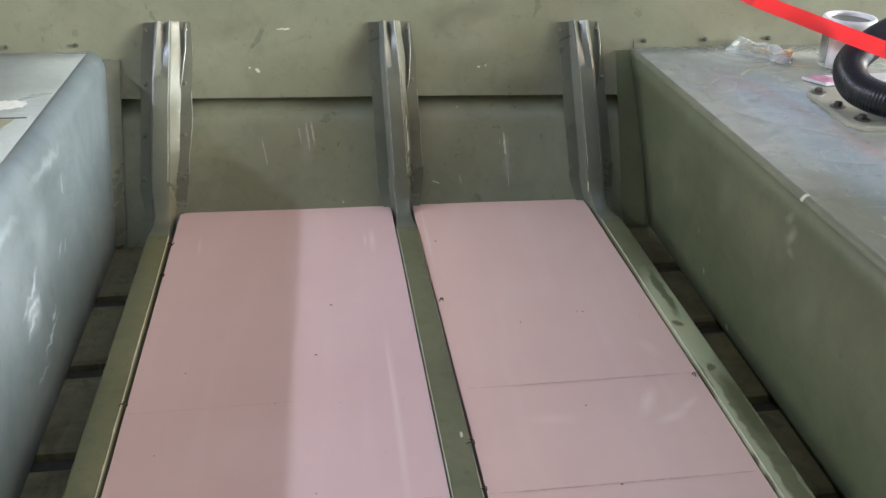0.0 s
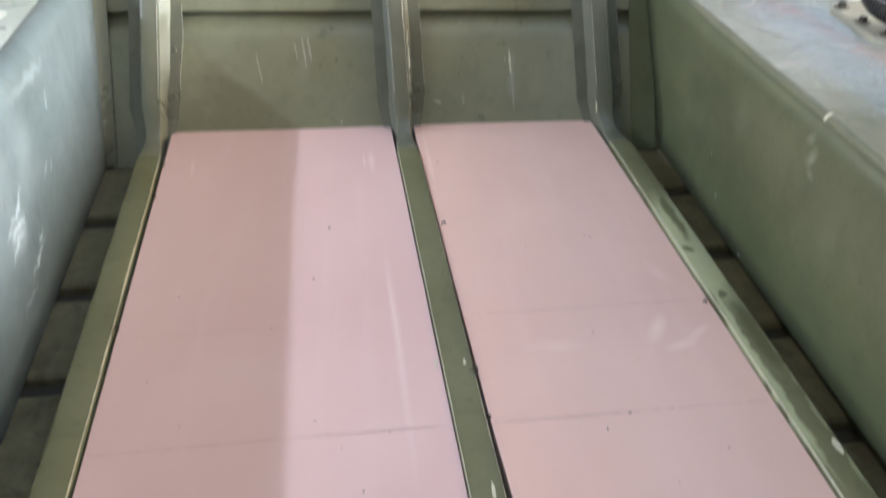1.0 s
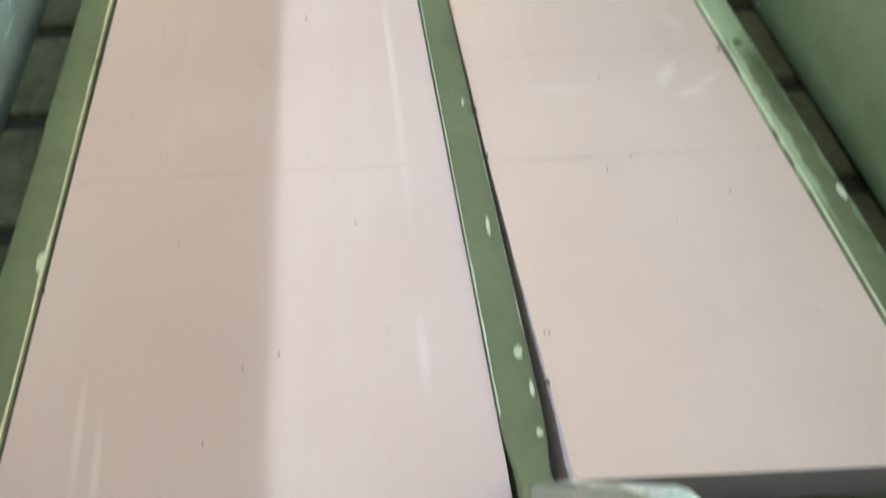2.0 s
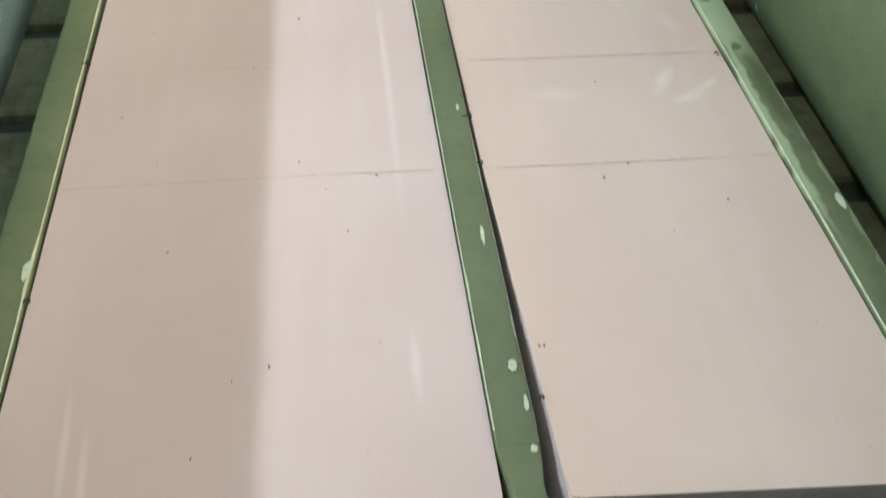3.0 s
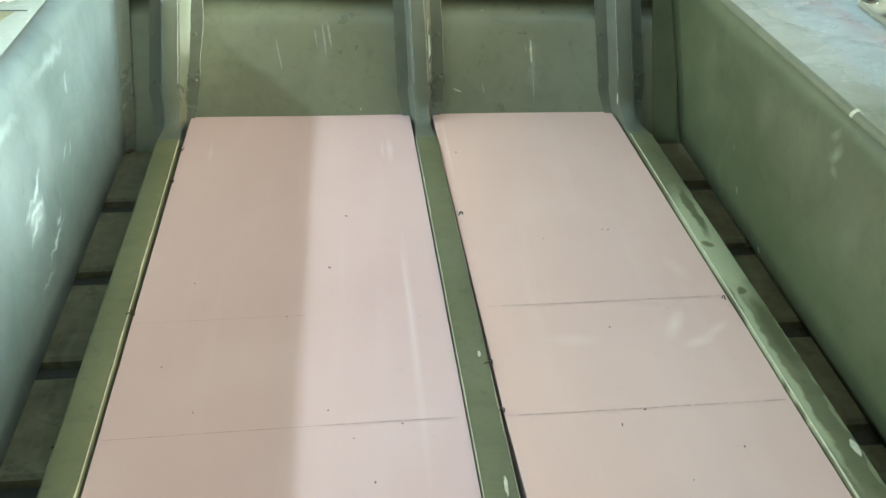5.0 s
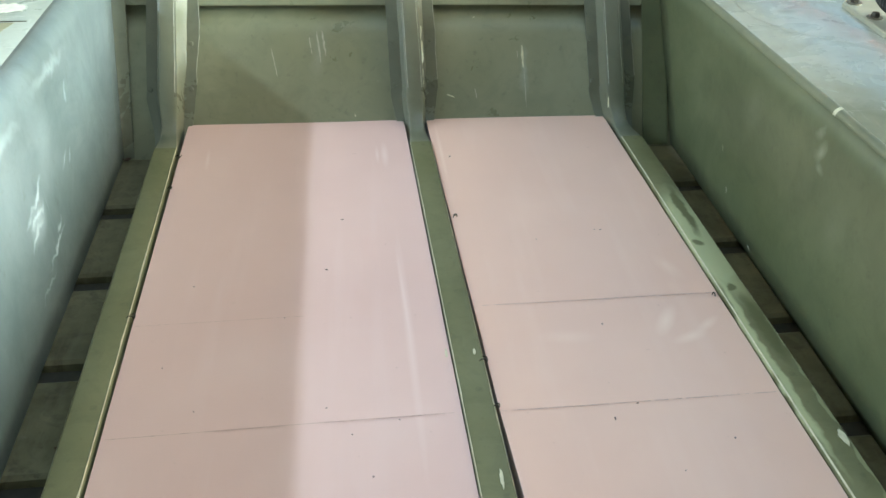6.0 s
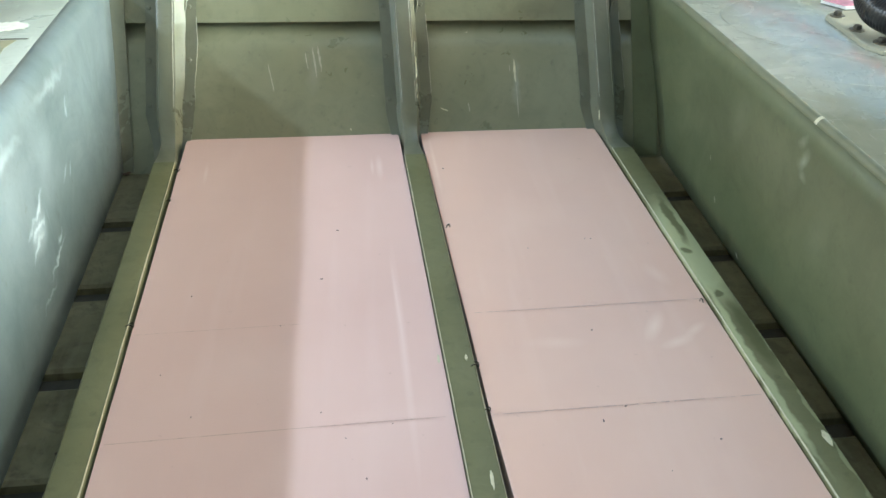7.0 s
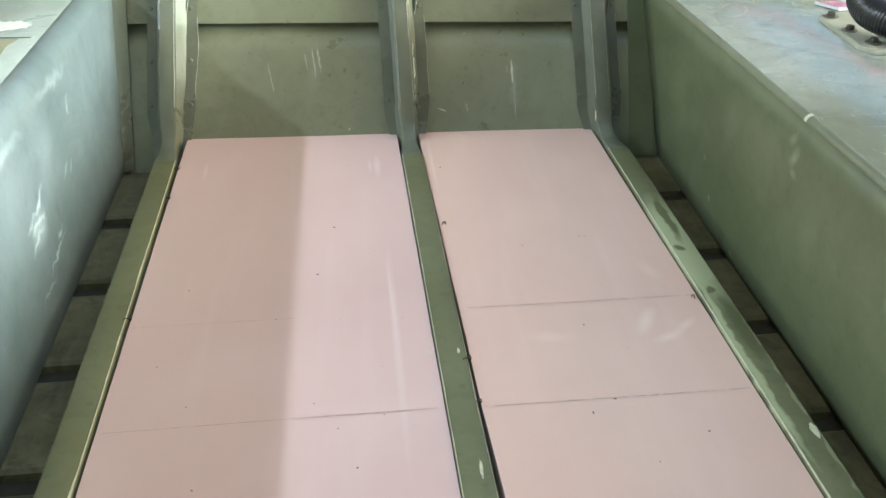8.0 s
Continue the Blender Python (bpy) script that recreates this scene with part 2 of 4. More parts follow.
def foam_material(name, cx, marks, tint):
    m, n, l, b = node_material(name, 0.3, 0.0, 0.28)
    base = mix(n, l, ramp(n, l, noise_node(n, l, 3.0, 4.0), 0.35, 0.7), (0.692, 0.484, 0.434, 1), (0.742, 0.534, 0.481, 1))
    streak = ramp(n, l, noise_node(n, l, 9.0, 3.0, (3.0, 0.25, 1.0)), 0.55, 0.85, b=(0.30, 0.30, 0.30, 1))
    base = mix(n, l, streak, base, (0.78, 0.60, 0.56, 1))
    dirt = ramp(n, l, noise_node(n, l, 70.0, 2.0), 0.74, 0.80, b=(0.35, 0.35, 0.35, 1))
    base = mix(n, l, dirt, base, (0.45, 0.30, 0.26, 1))
    spots = []
    for xa, ya, xb, yb, width, k in marks:
        length = math.hypot(xb - xa, yb - ya)
        spots.append((((xa + xb) / 2 - cx, (ya + yb) / 2 + 0.6, 0.05), (0, 0, math.degrees(math.atan2(yb - ya, xb - xa))), (length / 2, width / 2, 1), k))
    base = wear_and_glare(n, l, base, (0.90, 0.76, 0.71, 1), spots)
    # each board's light, cooler left and warmer brighter right, multiplied into its colour
    light_tint = n.new("ShaderNodeMix")
    light_tint.data_type, light_tint.blend_type = 'RGBA', 'MULTIPLY'
    light_tint.inputs[0].default_value = 1.0
    light_tint.inputs[7].default_value = tint
    l.new(base, light_tint.inputs[6])
    l.new(light_tint.outputs[2], b.inputs["Base Color"])
    r = n.new("ShaderNodeMapRange")
    r.inputs["To Min"].default_value, r.inputs["To Max"].default_value = 0.26, 0.42
    l.new(noise_node(n, l, 14.0, 5.0), r.inputs["Value"])
    l.new(r.outputs["Result"], b.inputs["Roughness"])
    bump(n, l, b, noise_node(n, l, 140.0, 3.0, (1.0, 0.3, 1.0)), 0.08, 0.0006)
    return m


def floor_panel_material():
    m, n, l, b = node_material("dirty_hull_panel", 0.65, 0.0, 0.25)
    base = mix(n, l, ramp(n, l, noise_node(n, l, 14.0, 6.0), 0.35, 0.7), (0.105, 0.095, 0.050, 1), (0.235, 0.212, 0.122, 1))
    base = mix(n, l, ramp(n, l, noise_node(n, l, 10.0, 4.0, (6.0, 0.7, 1.0)), 0.5, 0.75, b=(0.5, 0.5, 0.5, 1)), base, (0.25, 0.225, 0.14, 1))
    base = mix(n, l, ramp(n, l, noise_node(n, l, 48.0, 6.0, rough=0.7), 0.58, 0.72, b=(0.6, 0.6, 0.6, 1)), base, (0.05, 0.042, 0.025, 1))
    base = mix(n, l, ramp(n, l, noise_node(n, l, 24.0, 6.0, rough=0.7, twist=1.0), 0.50, 0.66, b=(0.55, 0.55, 0.55, 1)), base, (0.075, 0.062, 0.040, 1))
    base = mix(n, l, ramp(n, l, noise_node(n, l, 33.0, 5.0, rough=0.7), 0.60, 0.72, b=(0.5, 0.5, 0.5, 1)), base, (0.235, 0.20, 0.14, 1))
    info = n.new("ShaderNodeObjectInfo")
    base = mix(n, l, ramp(n, l, info.outputs["Random"], 0.0, 1.0, b=(0.4, 0.4, 0.4, 1)), base, (0.14, 0.127, 0.08, 1))
    l.new(base, b.inputs["Base Color"])
    bump(n, l, b, noise_node(n, l, 60.0, 5.0), 0.4, 0.002)
    return m


def clear_film():
    """Thin crumpled film: mostly see-through, with a milky sheen on the folds."""
    m, n, l, b = node_material("clear_film", 0.18, 0.0, 0.9)
    b.inputs["Base Color"].default_value = (0.80, 0.84, 0.82, 1)
    bump(n, l, b, noise_node(n, l, 45.0, 4.0, (1.0, 2.5, 1.0)), 0.9, 0.004)
    clear = n.new("ShaderNodeBsdfTransparent")
    clear.inputs["Color"].default_value = (0.96, 0.98, 0.96, 1)
    two = n.new("ShaderNodeMixShader")
    l.new(ramp(n, l, noise_node(n, l, 30.0, 4.0, (1.0, 2.0, 1.0)), 0.35, 0.65, (0.16, 0.16, 0.16, 1), (0.5, 0.5, 0.5, 1)), two.inputs[0])
    l.new(clear.outputs[0], two.inputs[1])
    l.new(b.outputs[0], two.inputs[2])
    l.new(two.outputs[0], n["Material Output"].inputs["Surface"])
    return m


def red_film():
    """Thin tape: part of the light comes through it, and a little of what lies behind shows."""
    m, n, l, b = node_material("red_tape", 0.4)
    b.inputs["Base Color"].default_value = (0.80, 0.075, 0.085, 1)
    glow = n.new("ShaderNodeBsdfTranslucent")
    glow.inputs["Color"].default_value = (0.80, 0.10, 0.11, 1)
    clear = n.new("ShaderNodeBsdfTransparent")
    clear.inputs["Color"].default_value = (1.0, 0.35, 0.35, 1)
    one, two = n.new("ShaderNodeMixShader"), n.new("ShaderNodeMixShader")
    one.inputs[0].default_value, two.inputs[0].default_value = 0.50, 0.34
    l.new(b.outputs[0], one.inputs[1])
    l.new(glow.outputs[0], one.inputs[2])
    l.new(one.outputs[0], two.inputs[1])
    l.new(clear.outputs[0], two.inputs[2])
    l.new(two.outputs[0], n["Material Output"].inputs["Surface"])
    return m


FOAM_LEFT = foam_material("pink_foam", -0.19962, ((-0.048, -0.38, -0.034, -0.92, 0.014, 0.31), (-0.052, -0.42, -0.040, -0.66, 0.007, 0.25), (-0.060, -0.085, -0.058, -0.190, 0.016, 0.43), (-0.073, -0.10, -0.071, -0.175, 0.008, 0.37), (-0.371, -0.095, -0.366, -0.185, 0.009, 0.31), (-0.337, -1.05, -0.325, -1.20, 0.010, 0.37), (-0.317, -1.09, -0.305, -1.22, 0.010, 0.37), (-0.035, -1.00, -0.032, -1.11, 0.014, 0.37), (-0.33, -0.66, -0.15, -0.70, 0.16, 0.07), (-0.12, -0.90, -0.02, -0.75, 0.12, 0.09)), (0.98, 0.985, 1.03, 1))
# the first three marks paint patches of glare on the foam
FOAM_RIGHT = foam_material("pink_foam_narrow", 0.2235, ((0.286, -0.674, 0.326, -0.602, 0.026, 0.46), (0.300, -0.686, 0.356, -0.662, 0.022, 0.43), (0.338, -0.668, 0.380, -0.632, 0.018, 0.37), (0.040, -0.01, 0.047, -0.26, 0.009, 0.31), (0.12, -0.66, 0.21, -0.665, 0.03, 0.19), (0.33, -0.48, 0.36, -0.55, 0.03, 0.19), (0.10, -0.36, 0.25, -0.30, 0.14, 0.07)), (1.08, 1.05, 0.985, 1))
FOAM_EDGE = plain("cut_foam_edge", (0.52, 0.40, 0.42, 1), 0.8, scale=160.0, vary=0.07)
PANEL = floor_panel_material()
FILM = clear_film()
RED = red_film()


# ---- builders ----
def mesh_of(name, bm, material, smooth=False):
    bmesh.ops.recalc_face_normals(bm, faces=bm.faces)
    me = bpy.data.meshes.new(name)
    bm.to_mesh(me)
    bm.free()
    for mt in (material if isinstance(material, (list, tuple)) else [material]):
        me.materials.append(mt)
    if smooth:
        for p in me.polygons:
            p.use_smooth = True
    return me


def part(name, bm, material, parent, label="", smooth=False):
    ob = new(name, mesh_of(name, bm, material, smooth))
    ob.parent = parent
    if label:
        tagged(ob, label)
    return ob


def thing(name, label, category, at=(0, 0, 0), group="", kind=""):
    ob = new(name)
    ob.empty_display_size = 0.05
    ob.location = at
    return tagged(ob, label, category, group, kind)


def crisp(ob, angle=32):
    """Smooth shading with hard creases kept."""
    ob.data.polygons.foreach_set("use_smooth", [True] * len(ob.data.polygons))
    ob.data.set_sharp_from_angle(angle=radians(angle))
    return ob


def setting(name, bm, material, label, category, smooth=False):
    return tagged(new(name, mesh_of(name, bm, material, smooth)), label, category, "", "structure")


def grid_mesh(rows, close=False):
    """A skin over rows of points of equal length."""
    bm = bmesh.new()
    vs = [[bm.verts.new(p) for p in row] for row in rows]
    for a, b in zip(vs, vs[1:]):
        k = len(a)
        for i in range(k if close else k - 1):
            bm.faces.new((a[i], a[(i + 1) % k], b[(i + 1) % k], b[i]))
    return bm, vs


def solid_sweep(rows):
    """A closed body through rows of closed sections."""
    bm, vs = grid_mesh(rows, True)
    bm.faces.new(vs[0][::-1])
    bm.faces.new(vs[-1])
    return bm


def box(lo, hi, bevel=0.0):
    bm = bmesh.new()
    bmesh.ops.create_cube(bm, size=1)
    for v in bm.verts:
        v.co = [lo[i] + (v.co[i] + 0.5) * (hi[i] - lo[i]) for i in range(3)]
    if bevel:
        bmesh.ops.bevel(bm, geom=list(bm.edges), offset=bevel, segments=2, affect='EDGES', profile=0.6)
    return bm


def tube(points, radius, sides=12, ridge=0.0, pitch=0.006):
    """A round hose along smooth points; ridge makes it corrugated."""
    pts = [Vector(p) for p in points]
    dense = []
    for i in range(len(pts) - 1):
        p0, p1, p2, p3 = pts[max(i - 1, 0)], pts[i], pts[i + 1], pts[min(i + 2, len(pts) - 1)]
        steps = max(3, int((p2 - p1).length / (pitch / 4 if ridge else 0.008)))
        for k in range(steps):
            t = k / steps
            dense.append(0.5 * ((2 * p1) + (p2 - p0) * t + (2 * p0 - 5 * p1 + 4 * p2 - p3) * t * t + (3 * p1 - p0 - 3 * p2 + p3) * t ** 3))
    dense.append(pts[-1])
    rows, run = [], 0.0
    for i, p in enumerate(dense):
        d = (dense[min(i + 1, len(dense) - 1)] - dense[max(i - 1, 0)]).normalized()
        u = d.cross(Vector((0.3, 0.2, 1))).normalized()
        w = d.cross(u)
        if i:
            run += (p - dense[i - 1]).length
        r = radius + ridge * math.cos(run / pitch * 2 * math.pi)
        rows.append([p + r * (math.cos(a) * u + math.sin(a) * w) for a in (2 * math.pi * k / sides for k in range(sides))])
    return solid_sweep(rows)


def lathe(profile, at, sides=28):
    rows = [[(at[0] + r * math.cos(a), at[1] + r * math.sin(a), at[2] + z) for a in (2 * math.pi * k / sides for k in range(sides))] for r, z in profile]
    return solid_sweep(rows)


rng = random.Random(5)


# ---- hull ----
FLARE = 0.55
FOOT = -0.05
X0, X1 = -1.5, 2.5
RIM = 0.42


def far_y(z):
    return FLARE * z


def near_y(z):
    return -1.245 - FLARE * z


def groove_z(x):
    return 0.184 - 0.012 * x


def hull_side(sign, y_of):
    """Pressed side sheet with a long recessed crease, flared outwards, and its thickness."""
    rows = []
    steps = 32
    for i in range(steps + 1):
        x = X0 + (X1 - X0) * i / steps
        g = groove_z(x)
        inner = [(FOOT - 0.02, 0), (g - 0.042, 0), (g - 0.033, 0.0012), (g - 0.027, 0.0045), (g - 0.021, 0.012), (g - 0.015, 0.020), (g, 0.023), (g + 0.003, 0.006), (g + 0.0045, 0.0), (g + 0.012, -0.0005), (RIM, 0)]
        wave = 0.0016 * math.sin(x * 9 + 1) + 0.001 * math.sin(x * 23)
        ins = [(x, y_of(z) + sign * (d + (wave if 0 < z < 0.4 else 0)), z) for z, d in inner]
        out = [(x, y_of(z) + sign * 0.030, z) for z in (RIM, 0.1, FOOT - 0.02)]
        rows.append(ins + out)
    return solid_sweep(rows)


wall_north = crisp(setting("wall_north", hull_side(1, far_y), OLIVE_FAR, "olive-painted aluminium boat side with a pressed horizontal crease", "boat side"), 35)
wall_south = setting("wall_south", hull_side(-1, near_y), OLIVE, "olive-painted aluminium boat side flaring outwards", "boat side")


def end_wall(x):
    z0 = FOOT - 0.02
    lo = [(x, near_y(z0) - 0.018, z0), (x, far_y(z0) + 0.018, z0), (x, far_y(RIM) + 0.018, RIM), (x, near_y(RIM) - 0.018, RIM)]
    return solid_sweep([lo, [(p[0] + (0.01 if x > 0 else -0.01), p[1], p[2]) for p in lo]])


setting("wall_east", end_wall(X1), OLIVE, "olive-painted flat end plate of the boat", "boat end")
setting("wall_west", end_wall(X0), OLIVE, "olive-painted flat end plate of the boat", "boat end")


def gunwale(y, sign):
    sec = [(-0.012, -0.012), (-0.014, 0.004), (-0.008, 0.012), (0.020, 0.013), (0.032, 0.006), (0.034, -0.02), (0.026, -0.02), (0.022, -0.003), (-0.002, -0.003), (-0.004, -0.012)]
    rows = [[(x, y + sign * a, RIM + b) for a, b in sec] for x in (X0 - 0.01, -0.6, 0.2, 0.9, X1 + 0.01)]
    return solid_sweep(rows)


setting("trim_north", gunwale(far_y(RIM) + 0.004, 1), OLIVE_RIB, "rolled olive metal gunwale rail along the boat side", "gunwale")
setting("trim_south", gunwale(near_y(RIM) - 0.004, -1), OLIVE_RIB, "rolled olive metal gunwale rail along the boat side", "gunwale")

# hull bottom: pan with raised panels between long channels
# the shade in the channels is put into the pan's near-black colour
hull_floor = setting("floor", box((X0, near_y(FOOT) - 0.02, -0.075), (X1, far_y(FOOT) + 0.03, FOOT - 0.014)), NEAR_BLACK, "dark pan of the boat bottom with painted groove shade", "boat floor")


def groove_y(k, x):
    return -0.208 - 0.2015 * k + 0.034 * x


CHANNEL = 0.015


def floor_panel(ya, yb, xa, xb):
    """A pressed panel between two channels, with rounded long edges."""
    rows = []
    for x in (xa, (xa + xb) / 2, xb):
        a, b = ya(x), yb(x)
        rows.append([(x, a, FOOT - 0.014), (x, a + 0.002, FOOT - 0.004), (x, a + 0.008, FOOT), (x, b - 0.008, FOOT), (x, b - 0.002, FOOT - 0.004), (x, b, FOOT - 0.014)])
    return solid_sweep(rows)


for k in range(6):
    lower = (lambda x, k=k: groove_y(k, x) + CHANNEL) if k < 5 else (lambda x: near_y(FOOT) + 0.004)
    upper = (lambda x, k=k: groove_y(k - 1, x) - CHANNEL) if k else (lambda x: far_y(FOOT) - 0.004)
    for xa, xb in ((X0, -0.447), (-0.445, 0.009), (0.011, 0.4), (0.402, X1)):
        part("floor_panel", floor_panel(lower, upper, xa, xb), PANEL, hull_floor, "dirty brown-olive pressed hull panel")

# scratches and chips on the far side
def on_wall(x, z, off=0.0006):
    return Vector((x, far_y(z) - off - 0.0026, z + 0.0004))


def stroke(points, width, seed):
    """A ragged thin mark through points that lie on one surface; across gives its side."""
    r = random.Random(seed)
    bm = bmesh.new()
    (pts, side) = points
    n = 9
    left, right = [], []
    for i in range(n + 1):
        t = i / n
        p = pts[0].lerp(pts[1], t)
        w = width * (0.2 + 0.6 * math.sin(math.pi * t) ** 0.7) * r.uniform(0.55, 1.1)
        j = side * r.uniform(-0.12, 0.12) * width
        left.append(bm.verts.new(p + j - side * w / 2))
        right.append(bm.verts.new(p + j + side * w / 2))
    for i in range(n):
        bm.faces.new((left[i], left[i + 1], right[i + 1], right[i]))
    return bm


def wall_mark(xa, za, xb, zb, width, mat=SCRATCH, name="scratch"):
    a, b = on_wall(xa, za), on_wall(xb, zb)
    side = (b - a).normalized().cross(Vector((0, -1, FLARE)).normalized())
    part(name, stroke(((a, b), side), width, int(1000 * (xa + za + 3))), mat, wall_north)


wall_mark(0.066, 0.042, 0.082, 0.036, 0.003, PRIMER, "chip")
wall_mark(0.213, 0.121, 0.216, 0.082, 0.0055, PRIMER, "chip")
wall_mark(0.217, 0.080, 0.220, 0.018, 0.0022)
wall_mark(0.204, 0.112, 0.205, 0.100, 0.002)
wall_mark(0.121, 0.050, 0.124, 0.034, 0.003)
wall_mark(-0.176, 0.148, -0.170, 0.098, 0.005)
wall_mark(-0.166, 0.150, -0.160, 0.108, 0.006)
wall_mark(-0.190, 0.140, -0.186, 0.112, 0.003)
wall_mark(-0.262, 0.124, -0.252, 0.076, 0.0028)
wall_mark(-0.225, 0.308, -0.199, 0.308, 0.006, PRIMER, "chip")
wall_mark(-0.282, 0.243, -0.276, 0.243, 0.004, PRIMER, "chip")
wall_mark(-0.268, 0.242, -0.260, 0.235, 0.008, PRIMER, "chip")
wall_mark(0.165, 0.237, 0.172, 0.237, 0.005, PRIMER, "chip")
wall_mark(0.180, 0.238, 0.184, 0.240, 0.004, PRIMER, "chip")
wall_mark(0.120, 0.168, 0.124, 0.168, 0.003, PRIMER, "chip")
wall_mark(-0.11, 0.012, -0.108, 0.008, 0.003, PRIMER, "chip")
wall_mark(0.486, 0.280, 0.4835, 0.257, 0.004, NEAR_BLACK, "tick_mark")



def bolt_head(at, normal, radius, height, hexa=True):
    n = Vector(normal).normalized()
    u = n.cross(Vector((0.2, 0.1, 0.97))).normalized()
    w = n.cross(u)
    k = 6 if hexa else 12
    rows = []
    for r, h in ((radius, 0), (radius, height * 0.7), (radius * 0.8, height), (radius * 0.25, height * 1.02)):
        rows.append([Vector(at) + n * h + r * (math.cos(a) * u + math.sin(a) * w) for a in (2 * math.pi * i / k for i in range(k))])
    return solid_sweep(rows)


WALL_N = (0, -1, FLARE)
for x, z in ((0.509, 0.276), (0.636, 0.277), (0.770, 0.277), (-0.604, 0.286), (-0.731, 0.285)):
    part("bolt", bolt_head((x, far_y(z) - 0.0005, z), WALL_N, 0.0044, 0.004), DARK_BOLT, wall_north, "small dark bolt head")


# ---- benches ----
def bench(name, front_low, front_top, x_end, top, radius, material, label):
    """A sheet-metal bench across the boat: folded front, rolled edge, flat top."""
    ob = thing(name, label, "boat bench", (x_end, -0.62, FOOT), "benches of the boat")
    sgn = 1 if x_end > 0 else -1
    steps = 28

    def place(x_of, z, s):
        ya, yb = far_y(z) - 0.004, near_y(z) + 0.004
        y = ya + (yb - ya) * s
        return Vector((x_of(y), y, z))

    def front_x(z):
        t = (z - FOOT) / (top - FOOT)
        return lambda y: (1 - t) * front_low(y) + t * front_top(y)

    rows_front, rows_edge, rows_top = [], [], []
    for i in range(steps + 1):
        s = i / steps
        fr = []
        for k in range(9):
            z = FOOT + (top - radius - FOOT) * k / 8
            p = place(front_x(z), z, s)
            p.x += 0.0022 * noise.noise(Vector((s * 6, z * 9, 3.1 if sgn > 0 else 8.4))) * (1 if 0 < k < 8 else 0)
            fr.append(p)
        rows_front.append(fr)
        ed = []
        for k in range(9):
            a = math.pi / 2 * k / 8
            z = top - radius + radius * math.sin(a)
            p = place(front_x(z), z, s)
            p.x += sgn * radius * (1 - math.cos(a))
            ed.append(p)
        rows_edge.append(ed)
        tp = []
        for k in range(9):
            p = place(front_top, top, s)
            xa = p.x + sgn * radius
            p.x = xa + (x_end - xa) * k / 8
            p.z += 0.0012 * noise.noise(Vector((p.x * 5, p.y * 5, 1.0))) * (1 if 0 < k < 8 else 0)
            tp.append(p)
        rows_top.append(tp)
    if sgn < 0:
        rows_front = [a + b[1:] for a, b in zip(rows_front, rows_edge)]
    for nm, rows, mt, drop in (("front_panel", rows_front, SHADED_BENCH if sgn > 0 else SKYLIT_FRONT, Vector((sgn * 0.004, 0, -0.005 if sgn < 0 else 0))), ("rolled_edge", rows_edge, EDGE_PAINT, Vector((sgn * 0.003, 0, -0.003))), ("seat_top", rows_top, material, Vector((0, 0, -0.004)))):
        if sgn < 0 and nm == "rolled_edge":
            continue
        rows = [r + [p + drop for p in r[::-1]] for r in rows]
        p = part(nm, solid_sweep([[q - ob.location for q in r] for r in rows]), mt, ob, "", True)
        p.data.polygons.foreach_set("use_smooth", [len(f.vertices) == 4 for f in p.data.polygons])
    return ob


def r_low(y):
    return 0.5035 - 0.0195 * y


def r_top(y):
    return 0.484 - 0.052 * y


def l_low(y):
    return -0.5443 - 0.032 * y


def l_top(y):
    return -0.548 - 0.020 * y


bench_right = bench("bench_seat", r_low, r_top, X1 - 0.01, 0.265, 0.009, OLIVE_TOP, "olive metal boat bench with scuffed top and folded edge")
bench_left = bench("bench_seat", l_low, l_top, X0 + 0.01, 0.276, 0.031, SKYLIT_TOP, "olive metal boat bench with rounded edge and worn peeling top")


def sheet(points, lift):
    """A thin flat patch with thickness through an outline."""
    return solid_sweep([points, [Vector(p) + Vector(lift) for p in points]])


def local(ob, pts):
    return [Vector(p) - ob.location for p in pts]


# upright flanges where the benches meet the far side
def bench_flange(ob, xa, xb, top):
    zs = [FOOT + (top - FOOT) * k / 6 for k in range(7)]
    rows = []
    for z in zs:
        y = far_y(z)
        rows.append(local(ob, [(xa, y - 0.0045, z), (xb, y - 0.0045, z), (xb, y - 0.001, z), (xa, y - 0.001, z)]))
    # right flange takes the darker base for the shade of its corner
    part("mounting_flange", solid_sweep(rows), SHADED_BENCH if xa > 0 else UPRIGHT, ob)


bench_flange(bench_right, 0.449, 0.497, 0.262)
bench_flange(bench_left, -0.565, -0.524, 0.262)


def ragged(cx, cy, rx, ry, z, seed, n=26, rough=0.3):
    r = random.Random(seed)
    return [Vector((cx + rx * (1 + r.uniform(-rough, rough)) * math.cos(2 * math.pi * i / n), cy + ry * (1 + r.uniform(-rough, rough)) * math.sin(2 * math.pi * i / n), z)) for i in range(n)]


part("peeled_patch", sheet(local(bench_left, ragged(-0.645, -0.150, 0.040, 0.022, 0.2775, 3, n=44, rough=0.2)), (0, 0, 0.0006)), PEELED, bench_left, "pale patch of peeled paint")
part("seam", sheet(local(bench_left, [(-0.588, -0.2085, 0.2773), (-0.9, -0.203, 0.2773), (-0.9, -0.206, 0.2773), (-0.588, -0.2110, 0.2773)]), (0, 0, 0.0006)), NEAR_BLACK, bench_left, "dark narrow seam")
WORN = worn_paint("worn_bare_deck", (0.24, 0.235, 0.15, 1), (0.36, 0.35, 0.25, 1), (0.62, 0.62, 0.52, 1), (0.45, 0.7), 0.56)
